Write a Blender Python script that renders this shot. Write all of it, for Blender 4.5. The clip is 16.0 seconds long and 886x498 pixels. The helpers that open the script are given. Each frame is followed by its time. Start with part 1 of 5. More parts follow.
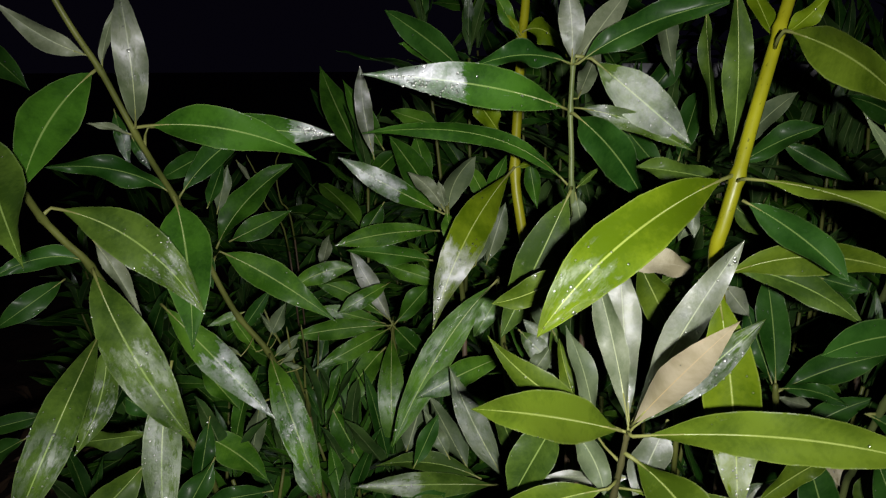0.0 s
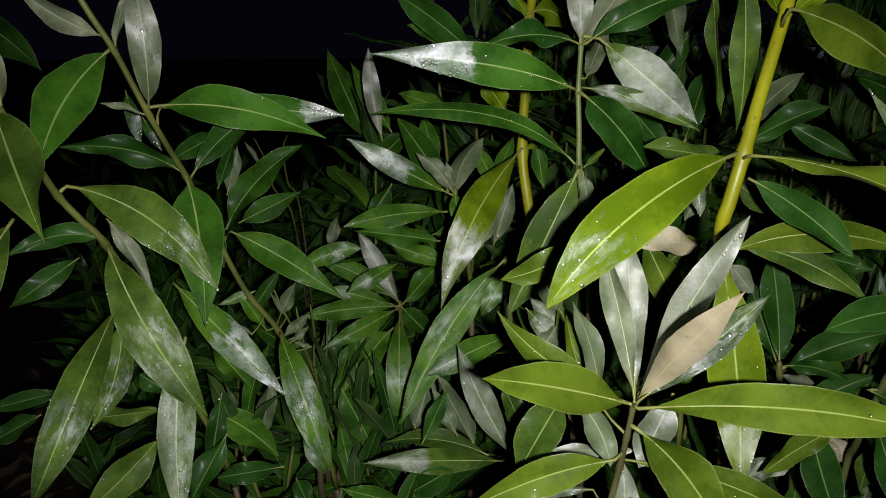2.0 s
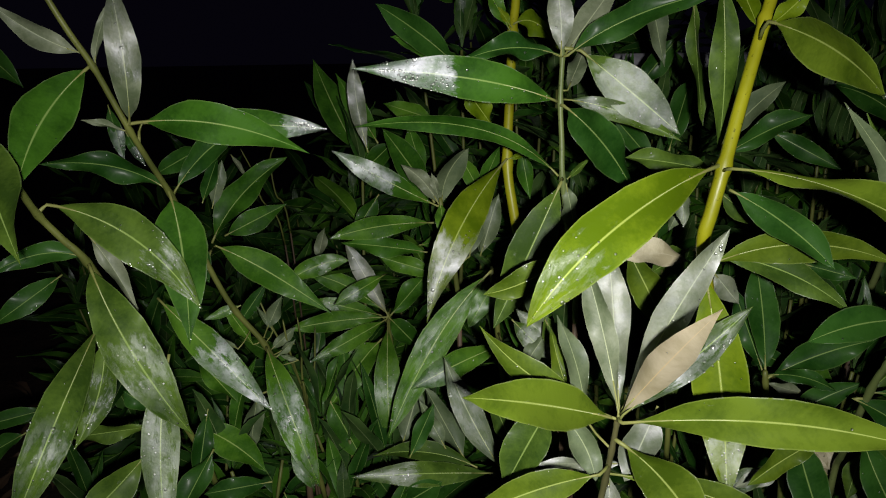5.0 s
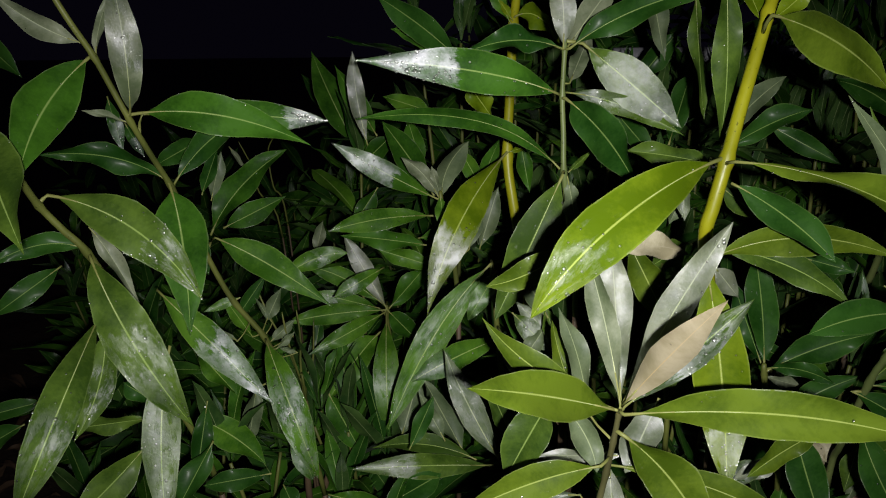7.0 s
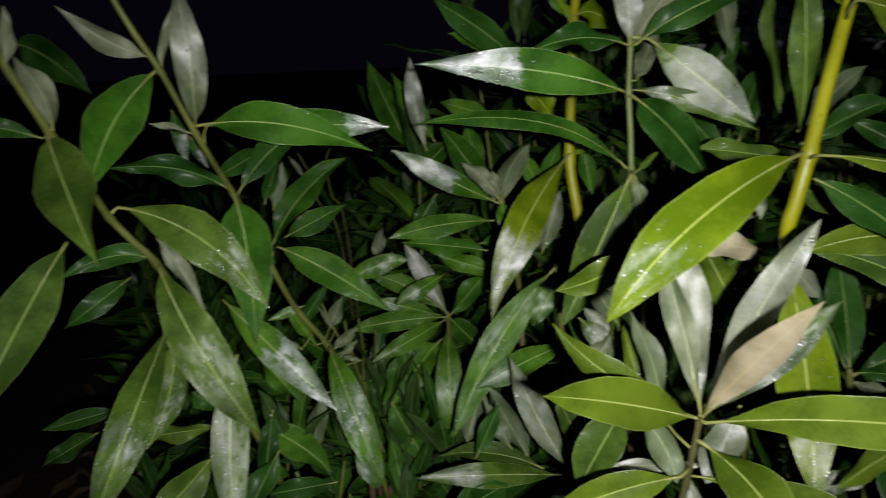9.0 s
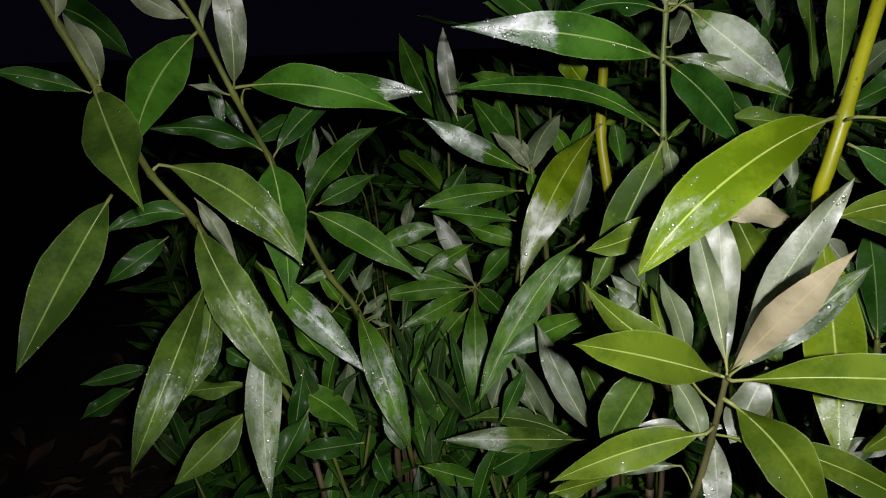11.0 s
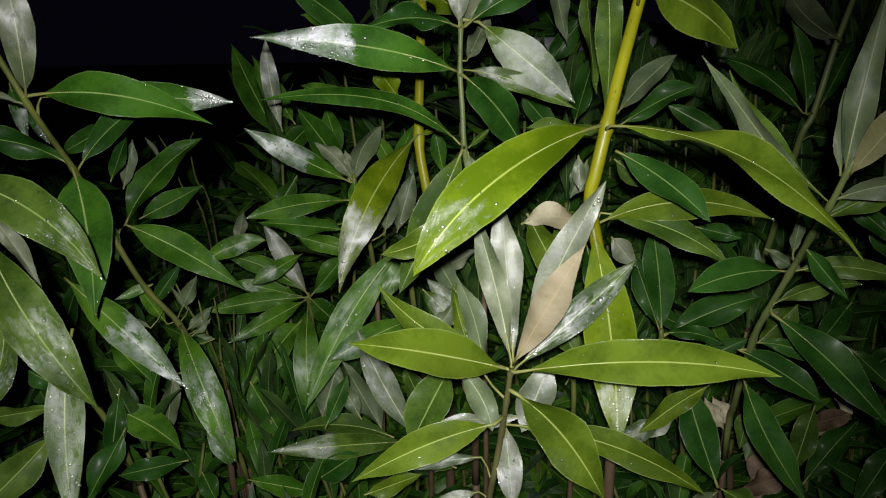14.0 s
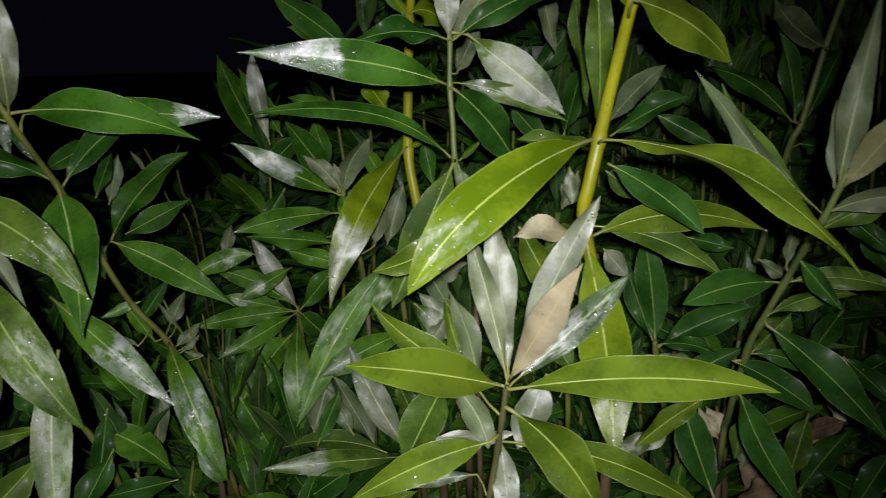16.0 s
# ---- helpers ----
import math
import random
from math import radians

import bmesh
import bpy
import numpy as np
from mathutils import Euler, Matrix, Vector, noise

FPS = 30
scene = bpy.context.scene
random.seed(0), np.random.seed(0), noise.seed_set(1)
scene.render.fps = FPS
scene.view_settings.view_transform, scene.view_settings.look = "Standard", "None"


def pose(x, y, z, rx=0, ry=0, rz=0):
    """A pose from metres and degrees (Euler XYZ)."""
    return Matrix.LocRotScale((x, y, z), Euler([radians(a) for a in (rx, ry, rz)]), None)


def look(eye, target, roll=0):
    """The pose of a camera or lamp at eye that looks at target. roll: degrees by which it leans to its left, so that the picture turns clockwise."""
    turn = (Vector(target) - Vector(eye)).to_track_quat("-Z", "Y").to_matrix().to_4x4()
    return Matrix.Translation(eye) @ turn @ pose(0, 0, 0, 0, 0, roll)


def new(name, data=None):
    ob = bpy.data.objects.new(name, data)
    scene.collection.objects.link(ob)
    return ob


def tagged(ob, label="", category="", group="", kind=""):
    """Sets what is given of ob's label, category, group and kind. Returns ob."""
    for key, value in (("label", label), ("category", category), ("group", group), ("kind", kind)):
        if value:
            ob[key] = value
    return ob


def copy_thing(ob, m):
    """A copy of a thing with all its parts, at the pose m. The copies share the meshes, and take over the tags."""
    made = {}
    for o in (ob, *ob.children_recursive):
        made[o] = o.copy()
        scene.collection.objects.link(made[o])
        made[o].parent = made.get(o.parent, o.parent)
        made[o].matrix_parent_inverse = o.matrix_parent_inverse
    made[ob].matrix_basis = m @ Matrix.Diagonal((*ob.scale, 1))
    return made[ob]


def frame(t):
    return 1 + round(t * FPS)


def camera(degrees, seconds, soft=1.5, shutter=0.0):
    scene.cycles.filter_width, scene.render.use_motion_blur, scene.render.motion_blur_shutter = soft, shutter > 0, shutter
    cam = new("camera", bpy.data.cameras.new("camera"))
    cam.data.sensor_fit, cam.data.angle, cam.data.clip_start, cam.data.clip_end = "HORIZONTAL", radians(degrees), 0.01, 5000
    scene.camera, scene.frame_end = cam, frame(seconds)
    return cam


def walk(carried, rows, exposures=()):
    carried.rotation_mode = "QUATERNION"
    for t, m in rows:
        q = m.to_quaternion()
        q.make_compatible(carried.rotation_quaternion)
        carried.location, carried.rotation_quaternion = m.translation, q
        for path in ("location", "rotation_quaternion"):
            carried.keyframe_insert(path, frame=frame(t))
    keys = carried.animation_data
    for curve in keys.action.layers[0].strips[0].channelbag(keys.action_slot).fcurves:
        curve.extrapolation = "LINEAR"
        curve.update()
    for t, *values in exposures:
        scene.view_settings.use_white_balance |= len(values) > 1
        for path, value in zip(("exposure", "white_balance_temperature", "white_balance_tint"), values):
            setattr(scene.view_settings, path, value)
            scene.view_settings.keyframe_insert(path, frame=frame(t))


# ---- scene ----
# camera: a hand-held phone, an arm's length from the shrub, looking slightly down
cam = camera(61.4, 16.0, soft=1.1, shutter=0.5)
PATH = [
    (0, 0.0057, 0.0118, 0.9529, 75.71, 0.28, -0.00),
    (0.5, 0.0038, 0.0088, 0.9489, 74.82, 0.78, 0.54),
    (1, 0.0059, 0.0081, 0.9471, 74.64, 0.65, 0.55),
    (1.5, 0.0053, 0.0070, 0.9467, 74.65, 0.40, 0.38),
    (2, 0.0025, 0.0034, 0.9491, 74.71, 0.29, 0.33),
    (2.5, 0.0022, 0.0042, 0.9490, 74.86, 0.27, 0.33),
    (3, 0.0024, 0.0019, 0.9487, 74.95, 0.01, 0.28),
    (3.5, 0.0012, 0.0003, 0.9510, 75.01, 0.03, -0.06),
    (4, 0.0030, 0.0020, 0.9564, 74.89, -0.13, 0.00),
    (4.2, 0.0090, 0.0074, 0.9530, 75.30, 0.87, -0.33),
    (6.3, 0.0082, 0.0046, 0.9579, 74.51, 0.67, -0.46),
    (6.5, 0.0067, 0.0051, 0.9549, 74.54, 0.21, -0.35),
    (7, 0.0042, 0.0056, 0.9534, 74.62, 0.53, -0.70),
    (7.5, 0.0050, 0.0064, 0.9523, 74.68, 0.79, -0.53),
    (8, 0.0048, 0.0064, 0.9505, 74.44, 0.60, -0.63),
    (8.5, -0.0011, 0.0050, 0.9491, 74.66, 1.12, -0.50),
    (9, -0.0035, 0.0133, 0.9501, 75.26, 2.57, 2.98),
    (9.2, -0.0154, 0.0111, 0.9461, 75.05, 2.09, 5.49),
    (11.3, -0.0046, -0.0022, 0.9380, 74.15, 1.76, 4.72),
    (11.5, -0.0009, -0.0047, 0.9405, 74.27, 1.88, 3.71),
    (12, 0.0029, -0.0069, 0.9391, 74.75, 1.06, 1.97),
    (12.5, 0.0051, -0.0115, 0.9384, 75.08, 0.75, 0.66),
    (13, 0.0144, -0.0120, 0.9358, 74.92, 0.77, -0.88),
    (13.5, 0.0277, -0.0107, 0.9351, 74.68, 0.73, -3.52),
    (14, 0.0339, -0.0108, 0.9359, 74.92, 0.82, -4.83),
    (14.5, 0.0356, -0.0089, 0.9370, 74.88, 0.98, -5.85),
    (15, 0.0365, -0.0116, 0.9373, 74.79, 1.01, -6.62),
    (15.5, 0.0400, -0.0079, 0.9392, 75.11, 1.64, -7.80),
    (16, 0.0313, -0.0047, 0.9404, 75.34, 1.30, -5.98),
]
walk(cam, [(t, pose(x, y, z, rx, ry, rz)) for t, x, y, z, rx, ry, rz in PATH])

# night sky, all but black
world = bpy.data.worlds.new("night")
scene.world = world
world.use_nodes = True
sky = world.node_tree.nodes["Background"]
sky.inputs["Color"].default_value = (0.45, 0.36, 0.9, 1)
sky.inputs["Strength"].default_value = 0.0032

# the phone's torch, the only lamp, beside and a little above the lens
torch = new("torch", bpy.data.lights.new("torch", "SPOT"))
torch.data.energy, torch.data.color = 15.6, (1.0, 0.98, 0.94)
torch.data.shadow_soft_size = 0.005
torch.data.spot_size, torch.data.spot_blend = radians(90), 1.0
torch.matrix_world = look((0.027, -0.045, 0.960), (-0.002, 0.5, 0.782))
scene.view_settings.exposure = 0.0


# ---- materials ----
def material(name):
    m = bpy.data.materials.new(name)
    m.use_nodes = True
    nodes = m.node_tree.nodes
    return m, nodes, m.node_tree.links, nodes["Principled BSDF"]


def math_node(nodes, links, op, a, b=None, clamp=False):
    n = nodes.new("ShaderNodeMath")
    n.operation, n.use_clamp = op, clamp
    for i, v in enumerate((a, b)):
        if v is None:
            continue
        if isinstance(v, (int, float)):
            n.inputs[i].default_value = v
        else:
            links.new(v, n.inputs[i])
    return n.outputs[0]


def noise_node(nodes, links, coords, scale, detail=3.0, rough=0.55):
    n = nodes.new("ShaderNodeTexNoise")
    n.inputs["Scale"].default_value, n.inputs["Detail"].default_value = scale, detail
    n.inputs["Roughness"].default_value = rough
    links.new(coords, n.inputs["Vector"])
    return n.outputs["Fac"]


def span(nodes, links, value, a, b, c=0.0, d=1.0):
    n = nodes.new("ShaderNodeMapRange")
    for i, v in enumerate((a, b, c, d)):
        n.inputs[i + 1].default_value = v
    links.new(value, n.inputs[0])
    return n.outputs[0]


def mix_colour(nodes, links, fac, a, b):
    n = nodes.new("ShaderNodeMix")
    n.data_type = "RGBA"
    for i, v in ((0, fac), (6, a), (7, b)):
        if isinstance(v, (int, float)):
            n.inputs[i].default_value = v
        elif isinstance(v, tuple):
            n.inputs[i].default_value = (*v, 1)
        else:
            links.new(v, n.inputs[i])
    return n.outputs[2]


def leaf_skin(name, dark, light, rough, gloss, vein_and_rim, spots, sheen_gloss=1.0, ribs=1.0, damp=0.004, coat=0.04):
    """A leaf's surface: blotches, side veins, specks and films of rain."""
    m, nodes, links, bsdf = material(name)
    coord = nodes.new("ShaderNodeTexCoord")
    info = nodes.new("ShaderNodeObjectInfo")
    uv = nodes.new("ShaderNodeSeparateXYZ")
    links.new(coord.outputs["UV"], uv.inputs[0])
    shift = nodes.new("ShaderNodeVectorMath")
    shift.operation = "ADD"
    links.new(coord.outputs["Object"], shift.inputs[0])
    links.new(info.outputs["Random"], shift.inputs[1])
    place = shift.outputs[0]
    blotch = noise_node(nodes, links, place, 38, 3)
    fine = noise_node(nodes, links, place, 420, 3, 0.65)
    # side veins slant from the midrib towards the tip
    across = math_node(nodes, links, "ABSOLUTE", uv.outputs[0])
    slant = math_node(nodes, links, "SUBTRACT", uv.outputs[1], math_node(nodes, links, "MULTIPLY", across, 0.07))
    wave = math_node(nodes, links, "SINE", math_node(nodes, links, "MULTIPLY", slant, 230.0))
    feather = nodes.new("ShaderNodeCombineXYZ")
    links.new(math_node(nodes, links, "MULTIPLY", uv.outputs[0], 1.6), feather.inputs[0])
    links.new(math_node(nodes, links, "MULTIPLY", slant, 42.0), feather.inputs[1])
    links.new(math_node(nodes, links, "MULTIPLY", info.outputs["Random"], 70.0), feather.inputs[2])
    feathers = noise_node(nodes, links, feather.outputs[0], 1.0, 4, 0.6)
    tone = math_node(nodes, links, "ADD", span(nodes, links, blotch, 0.36, 0.66), math_node(nodes, links, "MULTIPLY", info.outputs["Random"], 0.5))
    tone = math_node(nodes, links, "ADD", tone, math_node(nodes, links, "MULTIPLY", wave, 0.012 * ribs))
    tone = math_node(nodes, links, "SUBTRACT", math_node(nodes, links, "ADD", tone, math_node(nodes, links, "ADD", math_node(nodes, links, "MULTIPLY", fine, 0.9), math_node(nodes, links, "MULTIPLY", feathers, 0.5))), 0.92, True)
    colour = mix_colour(nodes, links, tone, dark, light)
    # a paler band beside the midrib, and brown specks
    rib = span(nodes, links, across, 0.018, 0.05, 0.65, 0.0)
    colour = mix_colour(nodes, links, rib, colour, vein_and_rim)
    # pale rim mixed into the margin's colour for its wet-edge highlight
    colour = mix_colour(nodes, links, span(nodes, links, across, 0.93, 0.985, 0.0, 0.18), colour, vein_and_rim)
    speck = noise_node(nodes, links, place, 95, 2, 0.5)
    colour = mix_colour(nodes, links, span(nodes, links, speck, 0.70, 0.76, 0.0, spots * 0.6), colour, tuple(0.4 * c for c in dark))
    links.new(colour, bsdf.inputs["Base Color"])
    # films of rain, ragged at the edge
    wet = nodes.new("ShaderNodeAttribute")
    wet.attribute_name = "wet"
    runs = nodes.new("ShaderNodeCombineXYZ")
    links.new(math_node(nodes, links, "MULTIPLY", uv.outputs[0], 2.6), runs.inputs[0])
    links.new(math_node(nodes, links, "MULTIPLY", uv.outputs[1], 9.0), runs.inputs[1])
    links.new(math_node(nodes, links, "MULTIPLY", info.outputs["Random"], 40.0), runs.inputs[2])
    ragged = noise_node(nodes, links, runs.outputs[0], 1.0, 6, 0.66)
    mist = noise_node(nodes, links, place, 620, 2, 0.6)
    edge = math_node(nodes, links, "ADD", math_node(nodes, links, "MULTIPLY", ragged, 1.0), math_node(nodes, links, "MULTIPLY", mist, 0.10))
    film = span(nodes, links, math_node(nodes, links, "ADD", wet.outputs["Fac"], edge), 1.39, 1.51)
    # water hangs along the margin in broken runs
    hem = math_node(nodes, links, "MULTIPLY", span(nodes, links, across, 0.93, 0.98), span(nodes, links, noise_node(nodes, links, place, 130, 2), 0.54, 0.58))
    film = math_node(nodes, links, "MAXIMUM", film, hem)
    bsdf.inputs["IOR"].default_value = 1.65
    r = math_node(nodes, links, "ADD", span(nodes, links, blotch, 0.3, 0.7, rough - 0.06, rough + 0.06), math_node(nodes, links, "MULTIPLY", fine, 0.06))
    ripple_bed = noise_node(nodes, links, place, 120, 5, 0.62)
    rm = nodes.new("ShaderNodeMix")
    links.new(film, rm.inputs[0])
    links.new(r, rm.inputs[2])
    rm.inputs[3].default_value = 0.5
    links.new(rm.outputs[0], bsdf.inputs["Roughness"])
    links.new(span(nodes, links, film, 0, 1, gloss, 0.32 * sheen_gloss), bsdf.inputs["Specular IOR Level"])
    links.new(span(nodes, links, film, 0, 1, coat, 0.62), bsdf.inputs["Coat Weight"])
    links.new(span(nodes, links, film, 0, 1, 0.24, 0.15), bsdf.inputs["Coat Roughness"])
    # the skin of the water is pitted by drops and runs
    dimple, wavelets = nodes.new("ShaderNodeBump"), noise_node(nodes, links, place, 640, 3, 0.6)
    dimple.inputs["Strength"].default_value, dimple.inputs["Distance"].default_value = 0.9, 0.0010
    links.new(math_node(nodes, links, "MULTIPLY", film, wavelets), dimple.inputs["Height"])
    links.new(dimple.outputs[0], bsdf.inputs["Coat Normal"])
    bump = nodes.new("ShaderNodeBump")
    bump.inputs["Strength"].default_value, bump.inputs["Distance"].default_value = 0.35, 0.0006
    height = math_node(nodes, links, "ADD", math_node(nodes, links, "MULTIPLY", wave, 0.025 * ribs), math_node(nodes, links, "MULTIPLY", blotch, 1.2))
    height = math_node(nodes, links, "ADD", height, math_node(nodes, links, "ADD", math_node(nodes, links, "MULTIPLY", fine, 0.5), math_node(nodes, links, "MULTIPLY", feathers, 0.35 * ribs)))
    ripples = noise_node(nodes, links, place, 330, 3, 0.6)
    links.new(math_node(nodes, links, "ADD", height, math_node(nodes, links, "MULTIPLY", film, math_node(nodes, links, "MULTIPLY", ripples, 1.0))), bump.inputs["Height"])
    links.new(bump.outputs[0], bsdf.inputs["Normal"])
    # the film itself: a silvery, broad glare, thinner here and there
    sheet, both = nodes.new("ShaderNodeBsdfGlossy"), nodes.new("ShaderNodeMixShader")
    sheet.inputs["Color"].default_value = (0.84, 0.82, 0.93, 1)
    sheet.inputs["Roughness"].default_value = 0.62
    links.new(bump.outputs[0], sheet.inputs["Normal"])
    glare = nodes.new("ShaderNodeAttribute")
    glare.attribute_name = "glare"
    thin = math_node(nodes, links, "MULTIPLY", span(nodes, links, ripple_bed, 0.38, 0.62, 0.09, 0.36), glare.outputs["Fac"])
    # a breath of wet over the rest, in soft long patches
    breath = nodes.new("ShaderNodeCombineXYZ")
    links.new(math_node(nodes, links, "MULTIPLY", uv.outputs[0], 1.3), breath.inputs[0])
    links.new(math_node(nodes, links, "MULTIPLY", uv.outputs[1], 4.0), breath.inputs[1])
    links.new(math_node(nodes, links, "MULTIPLY", info.outputs["Random"], 90.0), breath.inputs[2])
    haze = span(nodes, links, noise_node(nodes, links, breath.outputs[0], 1.0, 5, 0.62), 0.40, 0.66)
    haze = math_node(nodes, links, "MULTIPLY", haze, span(nodes, links, mist, 0.3, 0.7, 0.6 * damp, 1.4 * damp))
    links.new(math_node(nodes, links, "ADD", math_node(nodes, links, "MULTIPLY", film, thin), haze), both.inputs[0])
    links.new(bsdf.outputs[0], both.inputs[1])
    links.new(sheet.outputs[0], both.inputs[2])
    links.new(both.outputs[0], nodes["Material Output"].inputs["Surface"])
    return m


def bark_skin(name, dark, light, rough=0.45):
    m, nodes, links, bsdf = material(name)
    coord = nodes.new("ShaderNodeTexCoord")
    stretch = nodes.new("ShaderNodeMapping")
    stretch.inputs["Scale"].default_value = (1, 1, 0.25)
    links.new(coord.outputs["Object"], stretch.inputs[0])
    streak = noise_node(nodes, links, stretch.outputs[0], 260, 4, 0.6)
    patch = noise_node(nodes, links, coord.outputs["Object"], 24, 3)
    tone = math_node(nodes, links, "ADD", span(nodes, links, patch, 0.3, 0.7), math_node(nodes, links, "MULTIPLY", streak, 0.5))
    tone = math_node(nodes, links, "SUBTRACT", tone, 0.25, True)
    colour = mix_colour(nodes, links, tone, dark, light)
    speck = noise_node(nodes, links, coord.outputs["Object"], 520, 2)
    colour = mix_colour(nodes, links, span(nodes, links, speck, 0.66, 0.72, 0.0, 0.7), colour, tuple(0.35 * c for c in dark))
    links.new(colour, bsdf.inputs["Base Color"])
    bsdf.inputs["Roughness"].default_value = rough
    bump = nodes.new("ShaderNodeBump")
    bump.inputs["Strength"].default_value, bump.inputs["Distance"].default_value = 0.4, 0.0005
    links.new(streak, bump.inputs["Height"])
    links.new(bump.outputs[0], bsdf.inputs["Normal"])
    return m


# pale underside; the silver sheen of whole bright leaves is in this colour too
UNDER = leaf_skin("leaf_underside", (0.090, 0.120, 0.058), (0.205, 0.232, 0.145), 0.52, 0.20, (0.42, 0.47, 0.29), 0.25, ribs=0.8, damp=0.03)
# darker underside for leaves further back, their dimness put into the colour
UNDER_DIM = leaf_skin("dimmed_underside", (0.020, 0.055, 0.012), (0.050, 0.098, 0.022), 0.55, 0.10, (0.25, 0.32, 0.14), 0.25)
# upper and lower surface of each sort of leaf
SKINS = {
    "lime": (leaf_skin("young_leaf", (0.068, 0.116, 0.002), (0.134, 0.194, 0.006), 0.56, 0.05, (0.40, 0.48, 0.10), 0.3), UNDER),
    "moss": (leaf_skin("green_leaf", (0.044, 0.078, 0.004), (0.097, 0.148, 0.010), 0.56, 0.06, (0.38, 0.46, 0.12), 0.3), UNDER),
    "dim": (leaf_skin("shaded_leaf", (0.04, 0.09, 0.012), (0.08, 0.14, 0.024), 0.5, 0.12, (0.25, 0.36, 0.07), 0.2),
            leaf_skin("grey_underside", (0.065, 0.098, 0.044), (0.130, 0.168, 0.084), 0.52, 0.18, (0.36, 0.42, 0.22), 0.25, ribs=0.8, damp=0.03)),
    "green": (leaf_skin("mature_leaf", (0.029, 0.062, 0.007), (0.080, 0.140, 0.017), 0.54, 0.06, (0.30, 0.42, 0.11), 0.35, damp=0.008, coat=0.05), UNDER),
    # brighter copy of mature green for far leaves, offsetting torch falloff in colour
    "fresh": (leaf_skin("far_bright_leaf", (0.029, 0.092, 0.005), (0.082, 0.192, 0.014), 0.54, 0.09, (0.36, 0.48, 0.14), 0.3, damp=0.012, coat=0.05), UNDER),
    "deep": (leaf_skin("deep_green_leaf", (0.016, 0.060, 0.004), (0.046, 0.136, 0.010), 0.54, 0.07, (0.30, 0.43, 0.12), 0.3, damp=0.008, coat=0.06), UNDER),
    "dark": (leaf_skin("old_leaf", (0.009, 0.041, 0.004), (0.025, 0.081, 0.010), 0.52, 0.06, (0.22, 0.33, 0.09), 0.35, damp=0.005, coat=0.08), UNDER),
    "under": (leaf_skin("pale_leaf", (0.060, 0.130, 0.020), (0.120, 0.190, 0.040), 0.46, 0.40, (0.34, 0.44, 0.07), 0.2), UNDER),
    "tan": (leaf_skin("felted_leaf", (0.16, 0.20, 0.06), (0.24, 0.26, 0.09), 0.6, 0.3, (0.4, 0.4, 0.15), 0.2),
            leaf_skin("tan_felt", (0.38, 0.325, 0.20), (0.52, 0.45, 0.31), 0.75, 0.15, (0.62, 0.48, 0.28), 0.3, ribs=0.15)),
    "felt": (leaf_skin("young_felt_leaf", (0.16, 0.20, 0.06), (0.24, 0.26, 0.09), 0.6, 0.3, (0.4, 0.4, 0.15), 0.2),
             leaf_skin("olive_felt", (0.22, 0.215, 0.10), (0.34, 0.325, 0.17), 0.7, 0.15, (0.42, 0.40, 0.22), 0.2, ribs=0.2)),
    "brown": (leaf_skin("brown_leaf", (0.085, 0.055, 0.032), (0.22, 0.15, 0.095), 0.6, 0.3, (0.25, 0.17, 0.11), 0.8),
              leaf_skin("brown_underside", (0.10, 0.066, 0.04), (0.25, 0.175, 0.115), 0.6, 0.3, (0.25, 0.17, 0.11), 0.8)),
    "dry": (leaf_skin("dry_leaf", (0.28, 0.25, 0.15), (0.50, 0.46, 0.32), 0.65, 0.25, (0.4, 0.36, 0.25), 0.9),
            leaf_skin("dry_underside", (0.27, 0.235, 0.145), (0.50, 0.45, 0.32), 0.65, 0.25, (0.4, 0.33, 0.2), 0.9)),
}
RIB = bark_skin("pale_midrib", (0.42, 0.47, 0.19), (0.62, 0.66, 0.37), 0.5)
RIB_DIM = bark_skin("green_midrib", (0.26, 0.33, 0.12), (0.42, 0.48, 0.22), 0.5)
RIB_TAN = bark_skin("tan_midrib", (0.50, 0.37, 0.18), (0.64, 0.48, 0.24), 0.6)
bark_yellow = bark_skin("yellow_stem", (0.18, 0.185, 0.003), (0.34, 0.34, 0.010), 0.42)
bark_olive = bark_skin("olive_stem", (0.072, 0.088, 0.018), (0.165, 0.185, 0.040), 0.5)
bark_front = bark_skin("olive_brown_stem", (0.050, 0.050, 0.018), (0.125, 0.120, 0.045), 0.5)
bark_green = bark_skin("green_stem", (0.09, 0.125, 0.035), (0.19, 0.235, 0.075), 0.5)
bark_petiole = bark_skin("leaf_stalk", (0.17, 0.19, 0.045), (0.30, 0.31, 0.10), 0.5)
bark_node = bark_skin("stem_node", (0.13, 0.115, 0.02), (0.25, 0.22, 0.05), 0.55)
bark_brown = bark_skin("brown_stem", (0.075, 0.05, 0.028), (0.15, 0.10, 0.06), 0.6)

# raindrops: clear, with a glint
water, nodes, links, bsdf = material("rain_water")
clear, glint, both = nodes.new("ShaderNodeBsdfTransparent"), nodes.new("ShaderNodeBsdfGlossy"), nodes.new("ShaderNodeMixShader")
clear.inputs["Color"].default_value = (0.90, 0.92, 0.89, 1)
glint.inputs["Roughness"].default_value = 0.30
both.inputs[0].default_value = 0.45
links.new(clear.outputs[0], both.inputs[1])
links.new(glint.outputs[0], both.inputs[2])
links.new(both.outputs[0], nodes["Material Output"].inputs["Surface"])
nodes.remove(bsdf)

